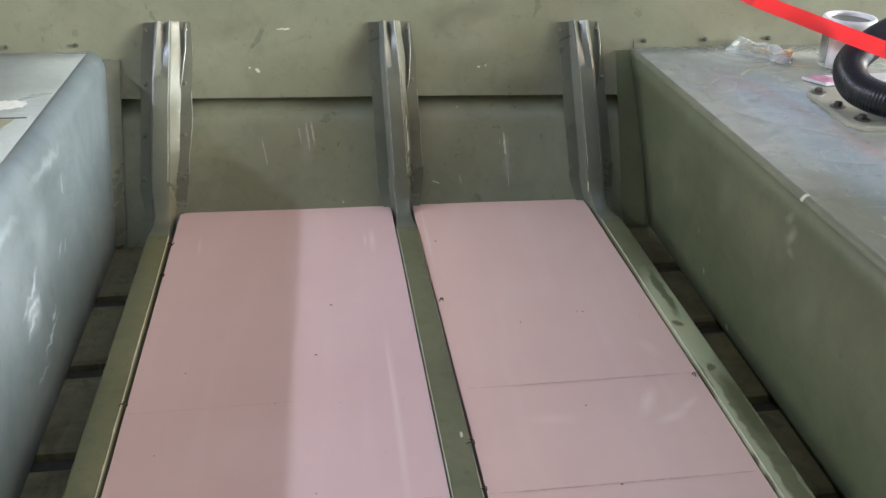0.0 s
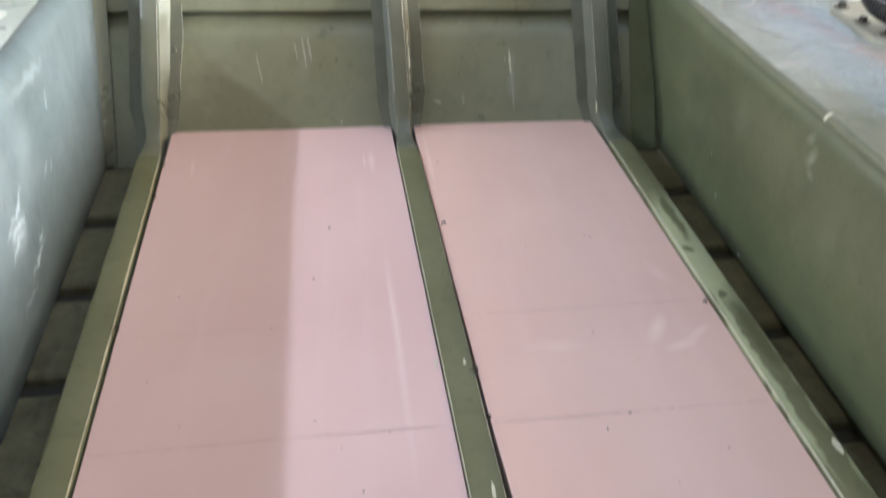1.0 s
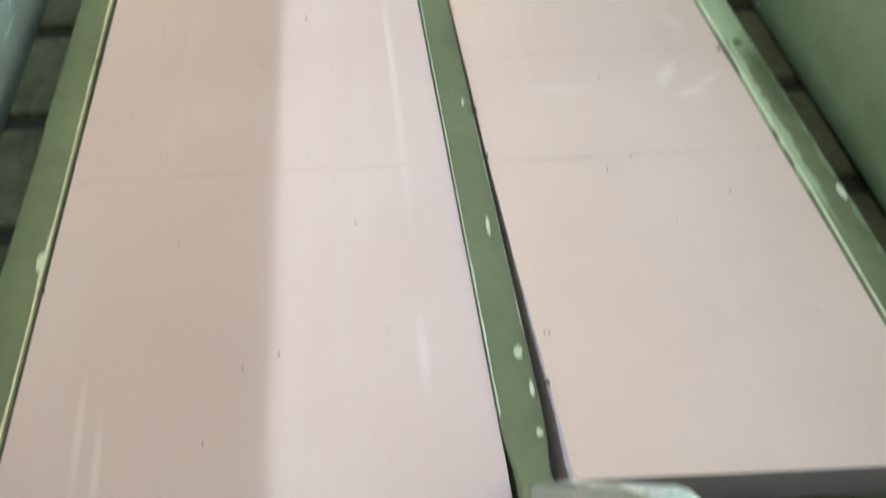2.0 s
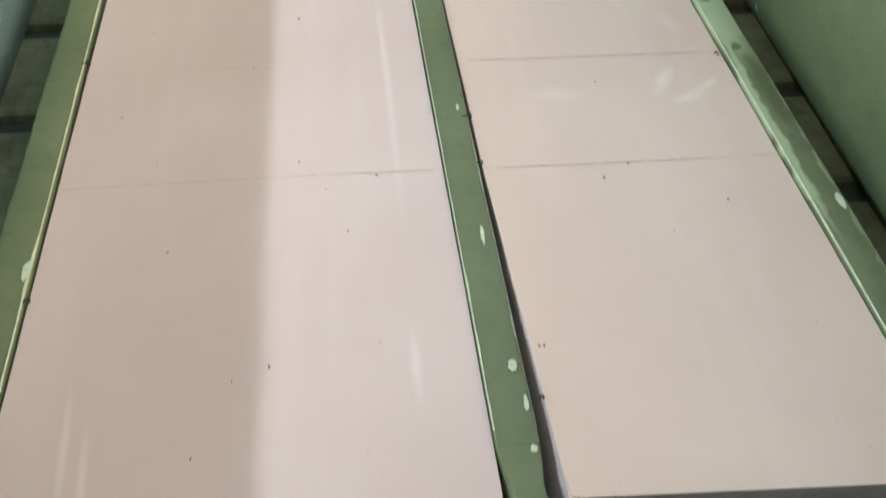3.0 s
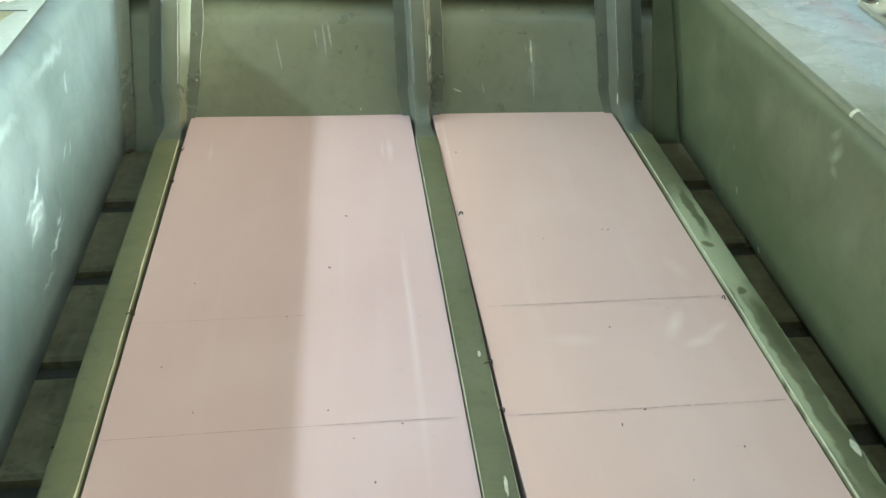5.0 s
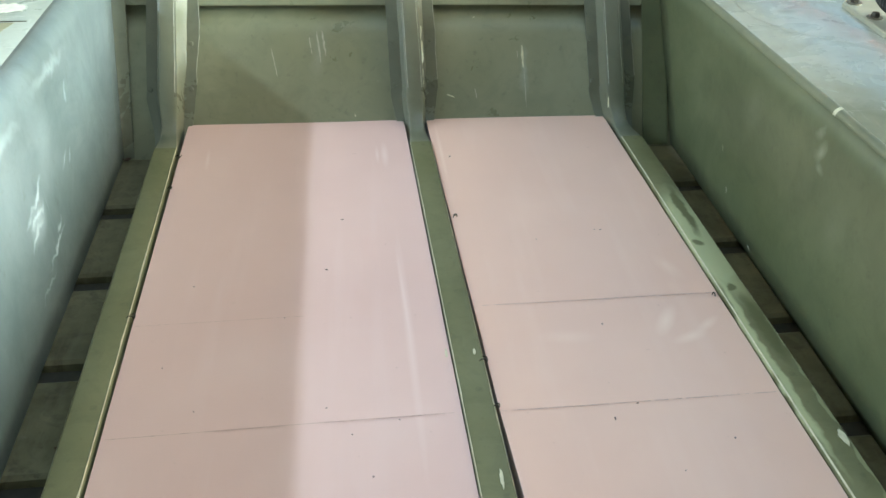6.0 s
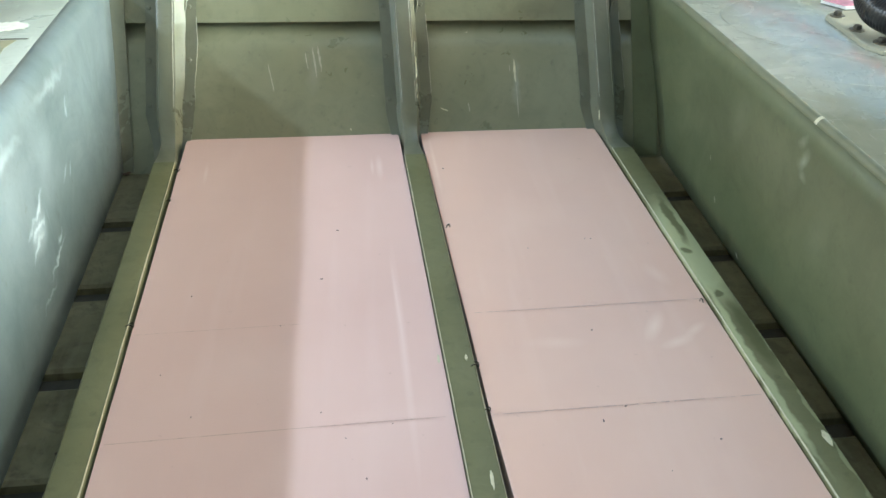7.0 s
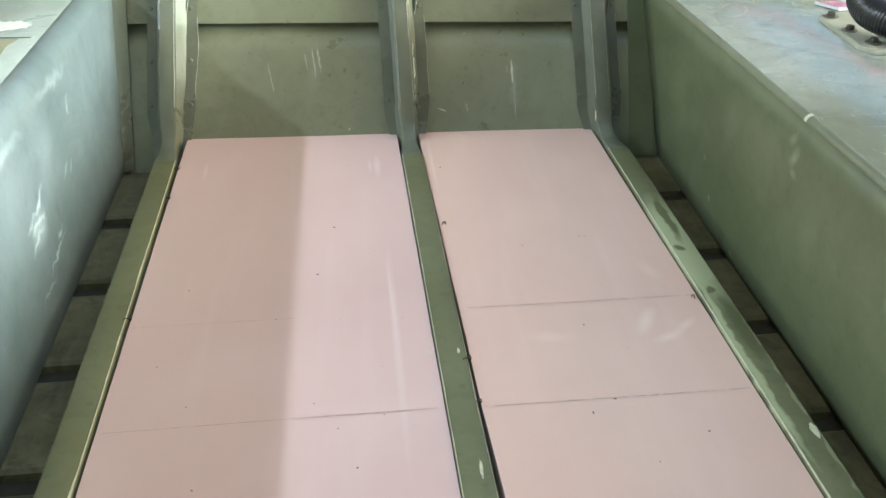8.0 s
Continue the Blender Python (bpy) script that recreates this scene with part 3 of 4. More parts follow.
part("worn_area", sheet(local(bench_left, [(-0.604, -0.215, 0.2771), (-0.90, -0.210, 0.2771), (-0.90, -0.62, 0.2771), (-0.62, -0.60, 0.2771), (-0.600, -0.52, 0.2771), (-0.606, -0.46, 0.2771), (-0.606, -0.40, 0.2771), (-0.602, -0.34, 0.2771), (-0.606, -0.30, 0.2771), (-0.612, -0.25, 0.2771)]), (0, 0, 0.0005)), WORN, bench_left, "worn yellowish bare area of the deck")


def front_mark(ob, low, top_line, top, ya, za, yb, zb, width, sgn, mat=SCRATCH):
    def p(y, z):
        t = (z - FOOT) / (top - FOOT)
        return Vector(((1 - t) * low(y) + t * top_line(y) - sgn * 0.0032, y, z)) - ob.location
    a, b = p(ya, za), p(yb, zb)
    side = (b - a).normalized().cross(Vector((1, 0, 0)))
    part("scratch", stroke(((a, b), side), width, int(900 * (ya + za + 4))), mat, ob)


for ya, za, yb, zb, w in ((-0.31, 0.012, -0.315, 0.002, 0.008), (-0.27, 0.07, -0.275, 0.06, 0.003), (-0.42, -0.03, -0.43, -0.036, 0.006)):
    front_mark(bench_right, r_low, r_top, 0.265, ya, za, yb, zb, w, 1)


chip_rows = []
for y in (-0.555, -0.548):
    row = []
    for k in range(7):
        a = math.pi / 2 * k / 6
        row.append(Vector((r_top(y) + 0.0005 + 0.009 * (1 - math.cos(a)) - 0.0008 * math.cos(a), y, 0.256 + 0.0097 * math.sin(a))) - bench_right.location)
    chip_rows.append(row)
part("chip", grid_mesh(chip_rows)[0], PRIMER, bench_right, "pale chip on the folded edge")


def deck_scratch(ob, pts, width, z):
    """A thin curved scratch on a bench top."""
    bm = bmesh.new()
    prev = None
    n = 24
    a, b, c = [Vector((x, y, z)) for x, y in pts]
    for i in range(n + 1):
        t = i / n
        p = a * (1 - t) ** 2 + b * 2 * t * (1 - t) + c * t * t
        d = ((b - a) * (1 - t) + (c - b) * t).normalized()
        w = width * (0.3 + 0.7 * math.sin(math.pi * t)) * rng.uniform(0.5, 1.0) / 2
        k = Vector((-d.y, d.x, 0)) * w
        pair = (bm.verts.new(p - k - ob.location), bm.verts.new(p + k - ob.location))
        if prev:
            bm.faces.new((prev[0], pair[0], pair[1], prev[1]))
        prev = pair
    part("scratch", bm, SCRATCH, ob)


for pts, w in ((((0.530, -0.215), (0.570, -0.300), (0.660, -0.345)), 0.0022), (((0.545, -0.105), (0.515, -0.15), (0.535, -0.21)), 0.0018), (((0.60, -0.06), (0.57, -0.075), (0.555, -0.10)), 0.0022), (((0.60, -0.29), (0.66, -0.36), (0.72, -0.38)), 0.0014), (((0.56, -0.42), (0.63, -0.47), (0.70, -0.46)), 0.0018), (((0.585, -0.185), (0.60, -0.187), (0.615, -0.180)), 0.004), (((0.555, -0.275), (0.562, -0.285), (0.572, -0.285)), 0.004)):
    deck_scratch(bench_right, pts, w, 0.2675)
for pts, w in (((-0.60, 0.02), (-0.61, 0.0), (-0.64, -0.01)), 0.002), (((-0.575, -0.06), (-0.58, -0.07), (-0.60, -0.072)), 0.003), (((-0.60, -0.11), (-0.605, -0.115), (-0.615, -0.112)), 0.003):
    deck_scratch(bench_left, pts, w, 0.2785)


# ---- ribs ----
def hat(base, up, height, half, flange, lean=0.006, bulge=0.0, lean_right=None, crease=0.0, corner=0.0035):
    """Hat section: base point on the skin, up its normal, across is x."""
    b, u, x = Vector(base), Vector(up), Vector((1, 0, 0))
    r = min(corner, height * 0.2)

    def side(ln):
        foot = half + ln
        return [(foot + flange, 0), (foot + flange, 0.0025), (foot + 0.001, 0.0028), (foot, 0.005), (half, height - r), (half - r * 0.4, height - r * 0.35), (half - r * 1.3, height)]

    pts = [(-a, h) for a, h in side(lean)] + [(0, height - crease)]
    right = side(lean if lean_right is None else lean_right)[::-1]
    pts += [(a + (bulge if h < height * 0.6 else 0.0), h + (bulge * 0.5 if 0.001 < h < 0.004 else 0.0)) for a, h in right]
    return [b + x * a + u * h for a, h in pts]


S = math.sqrt(1 + FLARE * FLARE)
FAR_N = Vector((0, -1 / S, FLARE / S))
NEAR_N = Vector((0, 1 / S, FLARE / S))
RIB_TOP = 0.004


def rib(c0, slope, ct, cn, half, worn, label, far_top, kink=0.0, web=0.007, paint=OLIVE_RIB):
    ob = thing("rib", label, "boat rib", (c0, -0.6, FOOT), "ribs across the boat bottom")

    def cx(y):
        return c0 + slope * y

    h = RIB_TOP - FOOT
    rows = []
    for i in range(15):
        y = -0.100 - (1.045 * i / 14)
        rows.append(hat((cx(y), y, FOOT), (0, 0, 1), h + 0.0003 * math.sin(i * 1.9), half, 0.006, corner=0.0018))
    crisp(part("floor_channel", solid_sweep([local(ob, r) for r in rows]), paint, ob))

    def upright(wall_y, nrm, near, c_top, zt, depth, taper, nm):
        rows = []
        c_foot = cx(wall_y(0)) + (kink if near == 0 else 0.0)
        # smooth crimped bend: section pinched and dented where it turns up the side
        p0, p1 = Vector((0, -0.100, RIB_TOP)), Vector((0, FLARE * RIB_TOP - depth * S, RIB_TOP))
        p2 = Vector((0, FLARE * 0.06 - depth * S, 0.06))
        for k in range(9):
            t = k / 8
            q = p0 * (1 - t) ** 2 + p1 * 2 * t * (1 - t) + p2 * t * t
            d = (p1 - p0) * (1 - t) + (p2 - p1) * t
            up = Vector((0, -d.z, d.y)).normalized()
            hh = h + (depth - h) * t
            pinch = math.sin(math.pi * t) ** 2
            base = q - up * hh
            y, uy = (base.y, up.y) if near == 0 else (-1.245 - base.y, -up.y)
            rows.append(hat((cx(y) + (c_foot - cx(wall_y(0))) * t, y, base.z), (0, uy, up.z), hh - 0.009 * pinch, half * (1 - 0.06 * t - 0.26 * pinch), 0.006 + 0.016 * t, 0.0045, 0.0, 0.0045 + (0.0155 * max(0.0, t - 0.5) * 2 if near else 0.0)))
        corner = []
        n = 33
        for i in range(n):
            z = 0.05 + (zt - 0.05) * i / (n - 1)
            f = i / (n - 1)
            c = c_foot + (c_top - c_foot) * f
            hh = depth if f < taper else depth - (depth - 0.013) * ((f - taper) / (1 - taper)) ** 1.2
            hf = half * (0.94 - 0.04 * f) if f < 0.8 else half * (0.90 - 0.14 * (f - 0.8) / 0.2)
            if near:
                hf *= 1.0 - 0.10 * min(1.0, f * 3)
            rows.append(hat((c, wall_y(z), z), nrm, hh, hf, 0.022 + 0.0004 * math.sin(i * 2.3 + c0 * 9), 0.004, 0.0016 * max(0.0, math.sin(f * 9.0 + 1.0)) * min(1.0, f * 2), 0.020 if near else 0.0045 + (web - 0.0045) * min(1.0, f * 3), 0.011 * max(0.0, f - 0.55) / 0.45))
            # knocks and creases in the thin sheet
            rows[-1] = [q + Vector((1, 0, 0)) * 0.0022 * g * noise.noise(Vector((c0 * 31, z * 26, q.x * 40))) + nrm * 0.0016 * g * noise.noise(Vector((c0 * 17 + 5, z * 34, q.x * 60)))
                        for q, g in zip(rows[-1], (0.8, 0.8, 0.5, 0.3, 0.3, 0.2, 0.2, 0.6, 0.2, 0.2, 0.3, 0.9, 0.8, 1.2, 1.2))]
            corner.append((rows[-1][8], rows[-1][6], c))
        crisp(part("bend", solid_sweep([local(ob, r) for r in rows[:10]]), paint if near else UPRIGHT, ob))
        sheet_bm = solid_sweep([local(ob, r) for r in rows[9:]])
        sheet_bm.faces.ensure_lookup_table()
        for k in range(15 * (len(rows) - 10)):
            # sky reflection on the near uprights' inboard web, put into a pale colour
            if near and k % 15 in (7, 8, 9, 10):
                sheet_bm.faces[k].material_index = 1
        up = crisp(part(nm, sheet_bm, [UPRIGHT, PALE_SHEEN], ob))
        r = random.Random(int(c0 * 500) + int(zt * 100))
        # thin pale strips: real wear plus the corner's highlight put into colour
        for k, inward in ((0, -1), (1, 1)) if near == 0 else ():
            bm = bmesh.new()
            prev, run = None, 0.5
            for j in range(len(corner) * 4 - 3):
                q = corner[j // 4][k].lerp(corner[min(j // 4 + 1, len(corner) - 1)][k], (j % 4) / 4) + nrm * 0.0006 - ob.location
                run = min(1.0, max(0.25, run + r.uniform(-0.25, 0.25)))
                w = (0.0013 if k == 0 else 0.0006) * run
                pair = (bm.verts.new(q + Vector((-inward * 0.0006, 0, 0)) - nrm * 0.0009), bm.verts.new(q + Vector((inward * w, 0, 0))))
                if prev and r.random() > 0.04:
                    bm.faces.new((prev[0], pair[0], pair[1], prev[1]))
                prev = pair
            part("worn_glint_corner", bm, PALE_EDGE, up, "pale worn corner of the upright with painted glint")
        # the flange kicks up into a fold near the top
        if near:
            return up
        fold = []
        for k in range(12):
            f = 0.56 + 0.43 * k / 11
            z = 0.05 + (zt - 0.05) * f
            e = (k / 11) ** 0.6
            fold.append(Vector((c_foot + (c_top - c_foot) * f + half * 0.9 + 0.008 + 0.017 * e - 0.004 * max(0.0, k - 7) / 4, wall_y(z), z)) + nrm * (0.0025 + 0.004 * math.sin(math.pi * k / 11)) - ob.location)
        part("flange_fold", tube(fold, 0.0021, 7), UPRIGHT, up, "", True)
        # pale lip down the free edge of the flange
        lip = []
        for k in range(14):
            f = 0.06 + 0.50 * k / 13
            z = 0.05 + (zt - 0.05) * f
            lip.append(rows[9 + int(round(f * 32))][14] + nrm * 0.0024 - ob.location)
        part("pale_lip", tube(lip, 0.0007, 5), PALE_EDGE, up, "pale lip of the flange")
        for f in (0.03, 0.30, 0.62, 0.95):
            z = 0.05 + (zt - 0.05) * f
            c = c_foot + (c_top - c_foot) * f
            for s in (-1, 1):
                at = Vector((c + s * (half + 0.018), wall_y(z), z)) + nrm * 0.0024 - ob.location
                rv = part("rivet", bolt_head(at, nrm, 0.0042, 0.0028, False), UPRIGHT if f < 0.9 else STEEL, up)
        return up

    up_far = upright(far_y, FAR_N, 0, ct, far_top, 0.033, 0.62, "side_upright")
    upright(near_y, NEAR_N, 1, cn, 0.405, 0.046, 0.74, "side_upright")

    # paint worn off along the edges
    for s, wide in worn:
        r = random.Random(int((c0 + 2) * 100) + s)
        bm = bmesh.new()
        prev, run, n = None, 0.5, 150
        for i in range(n + 1):
            y = -0.10 - 1.03 * i / n
            run = min(1, max(0.05, run + r.uniform(-0.34, 0.32)))
            w = wide * (0.35 + 0.65 * i / n) * (0.10 + 0.80 * run * run) * (1 if r.random() > 0.02 else 1.7)
            e = cx(y) + s * (half - 0.0006)
            pair = [bm.verts.new(Vector(q) - ob.location) for q in ((e + s * 0.0008, y, RIB_TOP - 0.0010), (e - s * w, y, RIB_TOP + 0.0006))]
            if prev:
                bm.faces.new((prev[0], pair[0], pair[1], prev[1]))
            prev = pair
        part("worn_edge", bm, BARE, ob, "cream primer showing along the worn edge")
    return ob, up_far, cx


rib_left, up_left, cx_left = rib(-0.450, -0.034, -0.436, -0.41, 0.0195, ((1, 0.0022), (-1, 0.0010)), "olive aluminium channel rib with cream worn inner edge", 0.322, 0.0, 0.0115)
rib_mid, up_mid, cx_mid = rib(0.0044, -0.0385, -0.0068, 0.030, 0.0189, ((1, 0.0021), (-1, 0.0014)), "olive aluminium channel rib between the two foam boards", 0.317)
rib_right, up_right, cx_right = rib(0.397, -0.0400, 0.374, 0.447, 0.0195, ((-1, 0.0010), (1, 0.0008)), "olive aluminium channel rib with stains and faded stripe", 0.312, -0.009, 0.004, RIB_STAINED)

# chips and stains on the rib tops
def rib_blot(ob, x, y, rx, ry, seed, mat, name):
    part(name, sheet(local(ob, ragged(x, y, rx, ry, RIB_TOP + 0.0008, seed, 18, 0.28)), (0, 0, 0.0005)), mat, ob)


rib_blot(rib_left, -0.402, -0.926, 0.004, 0.014, 4, PRIMER, "chip")
rib_blot(rib_mid, 0.054, -1.064, 0.004, 0.007, 5, PRIMER, "chip")
rib_blot(rib_mid, 0.061, -1.105, 0.002, 0.008, 6, PRIMER, "chip")
rib_blot(rib_mid, 0.046, -0.900, 0.002, 0.014, 7, PRIMER, "chip")
rib_blot(rib_mid, 0.004, -0.690, 0.002, 0.008, 8, PRIMER, "chip")
rib_blot(rib_mid, 0.040, -0.690, 0.002, 0.006, 9, PRIMER, "chip")
rib_blot(rib_mid, 0.061, -1.150, 0.003, 0.004, 10, PRIMER, "chip")
rib_blot(rib_right, 0.444, -0.868, 0.004, 0.012, 11, PRIMER, "chip")

# paint flaked off the corner of the middle upright, and a bright nick on the right one
def upright_flake(ob, up, x, za, zb, width, seed):
    a = Vector((x, far_y(za), za)) + FAR_N * 0.0315 - ob.location
    b = Vector((x - 0.001, far_y(zb), zb)) + FAR_N * 0.0315 - ob.location
    fl = part("paint_flake", stroke(((a, b), Vector((0.8, -0.45, 0.25)).normalized()), width, seed), PRIMER, ob, "bare cream flake on the upright corner")


upright_flake(rib_mid, up_mid, 0.0190, 0.150, 0.128, 0.0055, 21)
upright_flake(rib_mid, up_mid, 0.0198, 0.125, 0.085, 0.009, 22)
upright_flake(rib_mid, up_mid, 0.0207, 0.080, 0.066, 0.005, 23)
upright_flake(rib_mid, up_mid, 0.0212, 0.062, 0.055, 0.004, 24)
upright_flake(rib_right, up_right, 0.374, 0.042, 0.010, 0.004, 25)


# ---- foam boards ----
def foam_board(corners, label, material, slant=0.0, pull=0.0):
    """corners: far left, far right, near right, near left (x, y). A thick board with soft, slightly wavy edges."""
    cx = sum(c[0] for c in corners) / 4
    ob = thing("foam_board", label, "insulation board", (cx, -0.6, FOOT), "foam boards between the ribs")
    fl, fr, nr, nl = [Vector((x, y, 0)) for x, y in corners]
    bm = bmesh.new()
    nx, ny = 14, 40
    top, low = [], []
    for j in range(ny + 1):
        rt, rl = [], []
        for i in range(nx + 1):
            u, v = i / nx, j / ny
            p = fl.lerp(fr, u).lerp(nl.lerp(nr, u), v)
            if i == 0:
                p.x += pull * max(0.0, v - 0.68) / 0.32
            if i in (0, nx):
                p.x += 0.0005 * noise.noise(Vector((p.y * 14, cx * 7 + i, 0)))
            z = 0.0012 * noise.noise(Vector((p.x * 3, p.y * 3, cx)))
            rt.append(bm.verts.new(p - ob.location + Vector((0, 0, z))))
            if i in (0, nx) or j in (0, ny):
                rl.append(bm.verts.new(p - ob.location + Vector((-slant * (0.2 * v + 0.8 * max(0.0, v - 0.62) / 0.38) if i == 0 else 0, 0, FOOT + 0.001))))
            else:
                rl.append(None)
        top.append(rt)
        low.append(rl)
    for j in range(ny):
        for i in range(nx):
            bm.faces.new((top[j][i], top[j][i + 1], top[j + 1][i + 1], top[j + 1][i]))
    sides = []
    for j in range(ny):
        for i in (0, nx):
            sides.append(bm.faces.new((top[j][i], top[j + 1][i], low[j + 1][i], low[j][i])))
    for i in range(nx):
        for j in (0, ny):
            sides.append(bm.faces.new((top[j][i], top[j][i + 1], low[j][i + 1], low[j][i])))
    ring = [low[0][i] for i in range(nx)] + [low[j][nx] for j in range(ny)] + [low[ny][i] for i in range(nx, 0, -1)] + [low[j][0] for j in range(ny, 0, -1)]
    sides.append(bm.faces.new(ring))
    for f in sides:
        f.material_index = 1
    edge = [e for e in bm.edges if len(e.link_faces) == 2 and e.link_faces[0].material_index != e.link_faces[1].material_index]
    bmesh.ops.bevel(bm, geom=edge, offset=0.0018, segments=2, affect='EDGES')
    part("board", bm, [material, FOAM_EDGE], ob)
    return ob


board_left = foam_board(((-0.422, 0.0), (-0.0175, 0.0), (0.0308, -1.214), (-0.3860, -1.226)), "pale pink rigid foam board cut to fit between ribs", FOAM_LEFT)
board_right = foam_board(((0.0248, 0.0), (0.3700, 0.0), (0.4230, -1.200), (0.0762, -1.194)), "narrower pale pink rigid foam board cut to fit between ribs", FOAM_RIGHT, 0.018, 0.0085)


def board_line(ob, xa, ya, xb, yb, width, mat, name, seed, breaks=0.0):
    """A drawn or pressed line across the board, slightly uneven."""
    r = random.Random(seed)
    bm = bmesh.new()
    n = 60
    prev = None
    for i in range(n + 1):
        t = i / n
        p = Vector((xa + (xb - xa) * t, ya + (yb - ya) * t, 0)) - ob.location
        p.z += 0.0012 * noise.noise(Vector(((xa + (xb - xa) * t) * 3, (ya + (yb - ya) * t) * 3, ob.location.x))) + 0.0007
        d = Vector((yb - ya, xa - xb, 0)).normalized()
        w = width * r.uniform(0.35, 1.0) / 2
        pair = (bm.verts.new(p - d * w), bm.verts.new(p + d * w))
        if prev and r.random() >= breaks:
            bm.faces.new((prev[0], pair[0], pair[1], prev[1]))
        prev = pair
    part(name, bm, mat, ob)


LINE = plain("pencil_mark", (0.55, 0.39, 0.35, 1), 0.7, scale=200.0)
FAINT = plain("faint_pencil_mark", (0.56, 0.395, 0.365, 1), 0.6, scale=200.0)
board_line(board_left, -0.400, -0.604, -0.180, -0.598, 0.0014, FAINT, "pencil_line", 1, 0.1)
board_line(board_left, -0.393, -0.808, 0.004, -0.793, 0.0016, LINE, "pencil_line", 2, 0.02)
board_line(board_right, 0.062, -0.589, 0.390, -0.582, 0.0015, LINE, "pencil_line", 3, 0.06)
board_line(board_right, 0.062, -0.794, 0.399, -0.785, 0.0014, LINE, "pencil_line", 4, 0.08)


def fleck(ob, x, y, rx, ry, seed):
    z = 0.0012 * noise.noise(Vector((x * 3, y * 3, ob.location.x))) + 0.0003
    part("fleck", sheet(local(ob, ragged(x, y, rx * 0.52, ry * 0.52, z, seed, 7, 0.4)), (0, 0, 0.0009)), GRAPHITE, ob)


for i, (x, y, rx, ry) in enumerate(((-0.131, -0.355, 0.0035, 0.0014), (-0.152, -0.491, 0.0045, 0.002), (-0.165, -1.050, 0.0014, 0.006), (-0.197, -1.064, 0.0010, 0.005), (-0.336, -0.520, 0.0018, 0.0018), (-0.225, -1.139, 0.0014, 0.003), (-0.092, -0.884, 0.002, 0.002), (-0.272, -0.905, 0.003, 0.0015), (-0.30, -0.77, 0.0015, 0.0015), (-0.145, -0.775, 0.002, 0.001), (-0.06, -0.80, 0.002, 0.001), (-0.115, -0.82, 0.0015, 0.001), (-0.205, -0.60, 0.0012, 0.0014), (-0.35, -0.69, 0.0015, 0.0015))):
    fleck(board_left, x, y, rx, ry, i)
for i, (x, y, rx, ry) in enumerate(((0.057, -0.154, 0.0022, 0.0018), (0.260, -0.409, 0.0016, 0.0016), (0.269, -0.410, 0.002, 0.0016), (0.322, -0.856, 0.0022, 0.0024), (0.192, -0.815, 0.0018, 0.004), (0.165, -0.43, 0.0014, 0.0014), (0.218, -0.64, 0.002, 0.0014), (0.225, -0.792, 0.003, 0.0012), (0.088, -1.041, 0.0026, 0.004), (0.083, -1.041, 0.0016, 0.004), (0.25, -0.90, 0.0012, 0.0012))):
    fleck(board_right, x, y, rx, ry, i + 20)


# torn shreds of foam and dried leaf bits along the ribs
def shred(x, y, size, turn, seed):
    r = random.Random(seed)
    ob = thing("debris_shred", "tiny dark curled shred of debris on foam edge", "debris", (x, y, 0.001), "debris along the ribs")
    for k in range(2):
        a = turn + k * 1.1
        pts = []
        for i in range(5):
            t = i / 4
            pts.append((size * t * math.cos(a + t * 1.2), size * t * math.sin(a + t * 1.2), 0.0012 + 0.003 * math.sin(t * math.pi)))
        part("curl", tube(pts, 0.0008, 5), DARK_BOLT, ob)
    return ob


# the curl at x 0.391 stands in for a dark notch in the foam
for i, (x, y, s, a) in enumerate(((0.054, -0.708, 0.012, 1.0), (0.050, -0.36, 0.007, 1.3), (0.058, -0.79, 0.007, 0.8), (-0.404, -0.590, 0.012, 0.9), (-0.417, -0.136, 0.010, 0.2), (-0.413, -0.245, 0.007, 0.5), (0.391, -0.588, 0.005, 2.2), (0.0775, -1.10, 0.005, 1.2), (-0.392, -0.965, 0.006, 0.8))):
    shred(x, y, s, a, i)


LEAF = plain("dry_leaf", (0.085, 0.05, 0.03, 1), 0.7, scale=120.0, vary=0.3)


def dry_leaf(x, y, size, turn, seed):
    """A curled scrap of dead leaf on the boat bottom."""
    r = random.Random(seed)
    ob = thing("leaf_scrap", "curled dark brown scrap of dead leaf on boat bottom", "leaf", (x, y, FOOT), "leaf scraps on the boat bottom")
    rows = []
    for i in range(6):
        t = i / 5
        w = size * 0.32 * math.sin(math.pi * (0.12 + 0.8 * t)) * r.uniform(0.7, 1.15)
        lift = 0.001 + size * 0.35 * (2 * t - 1) ** 2 * r.uniform(0.5, 1.0)
        row = [Vector((size * (t - 0.5), k * w, lift + abs(k) * w * 0.7)) for k in (-1, 0, 1)]
        row = [Matrix.Rotation(turn, 3, 'Z') @ q for q in row]
        rows.append(row + [q + Vector((0, 0, 0.0006)) for q in row[::-1]])
    part("blade", solid_sweep(rows), LEAF, ob)


for i, (y, dx, size, turn) in enumerate(((-0.045, -0.085, 0.016, 0.4), (-0.115, -0.034, 0.010, 1.2), (-0.140, -0.036, 0.012, 0.3), (-0.235, -0.033, 0.009, 2.0), (-0.370, -0.035, 0.011, 0.9), (-0.410, -0.040, 0.012, 1.6), (-0.505, -0.036, 0.010, 0.2), (-0.640, -0.037, 0.012, 1.1), (-0.77, -0.040, 0.010, 0.6))):
    dry_leaf(cx_left(y) + dx, y, size, turn, i + 60)
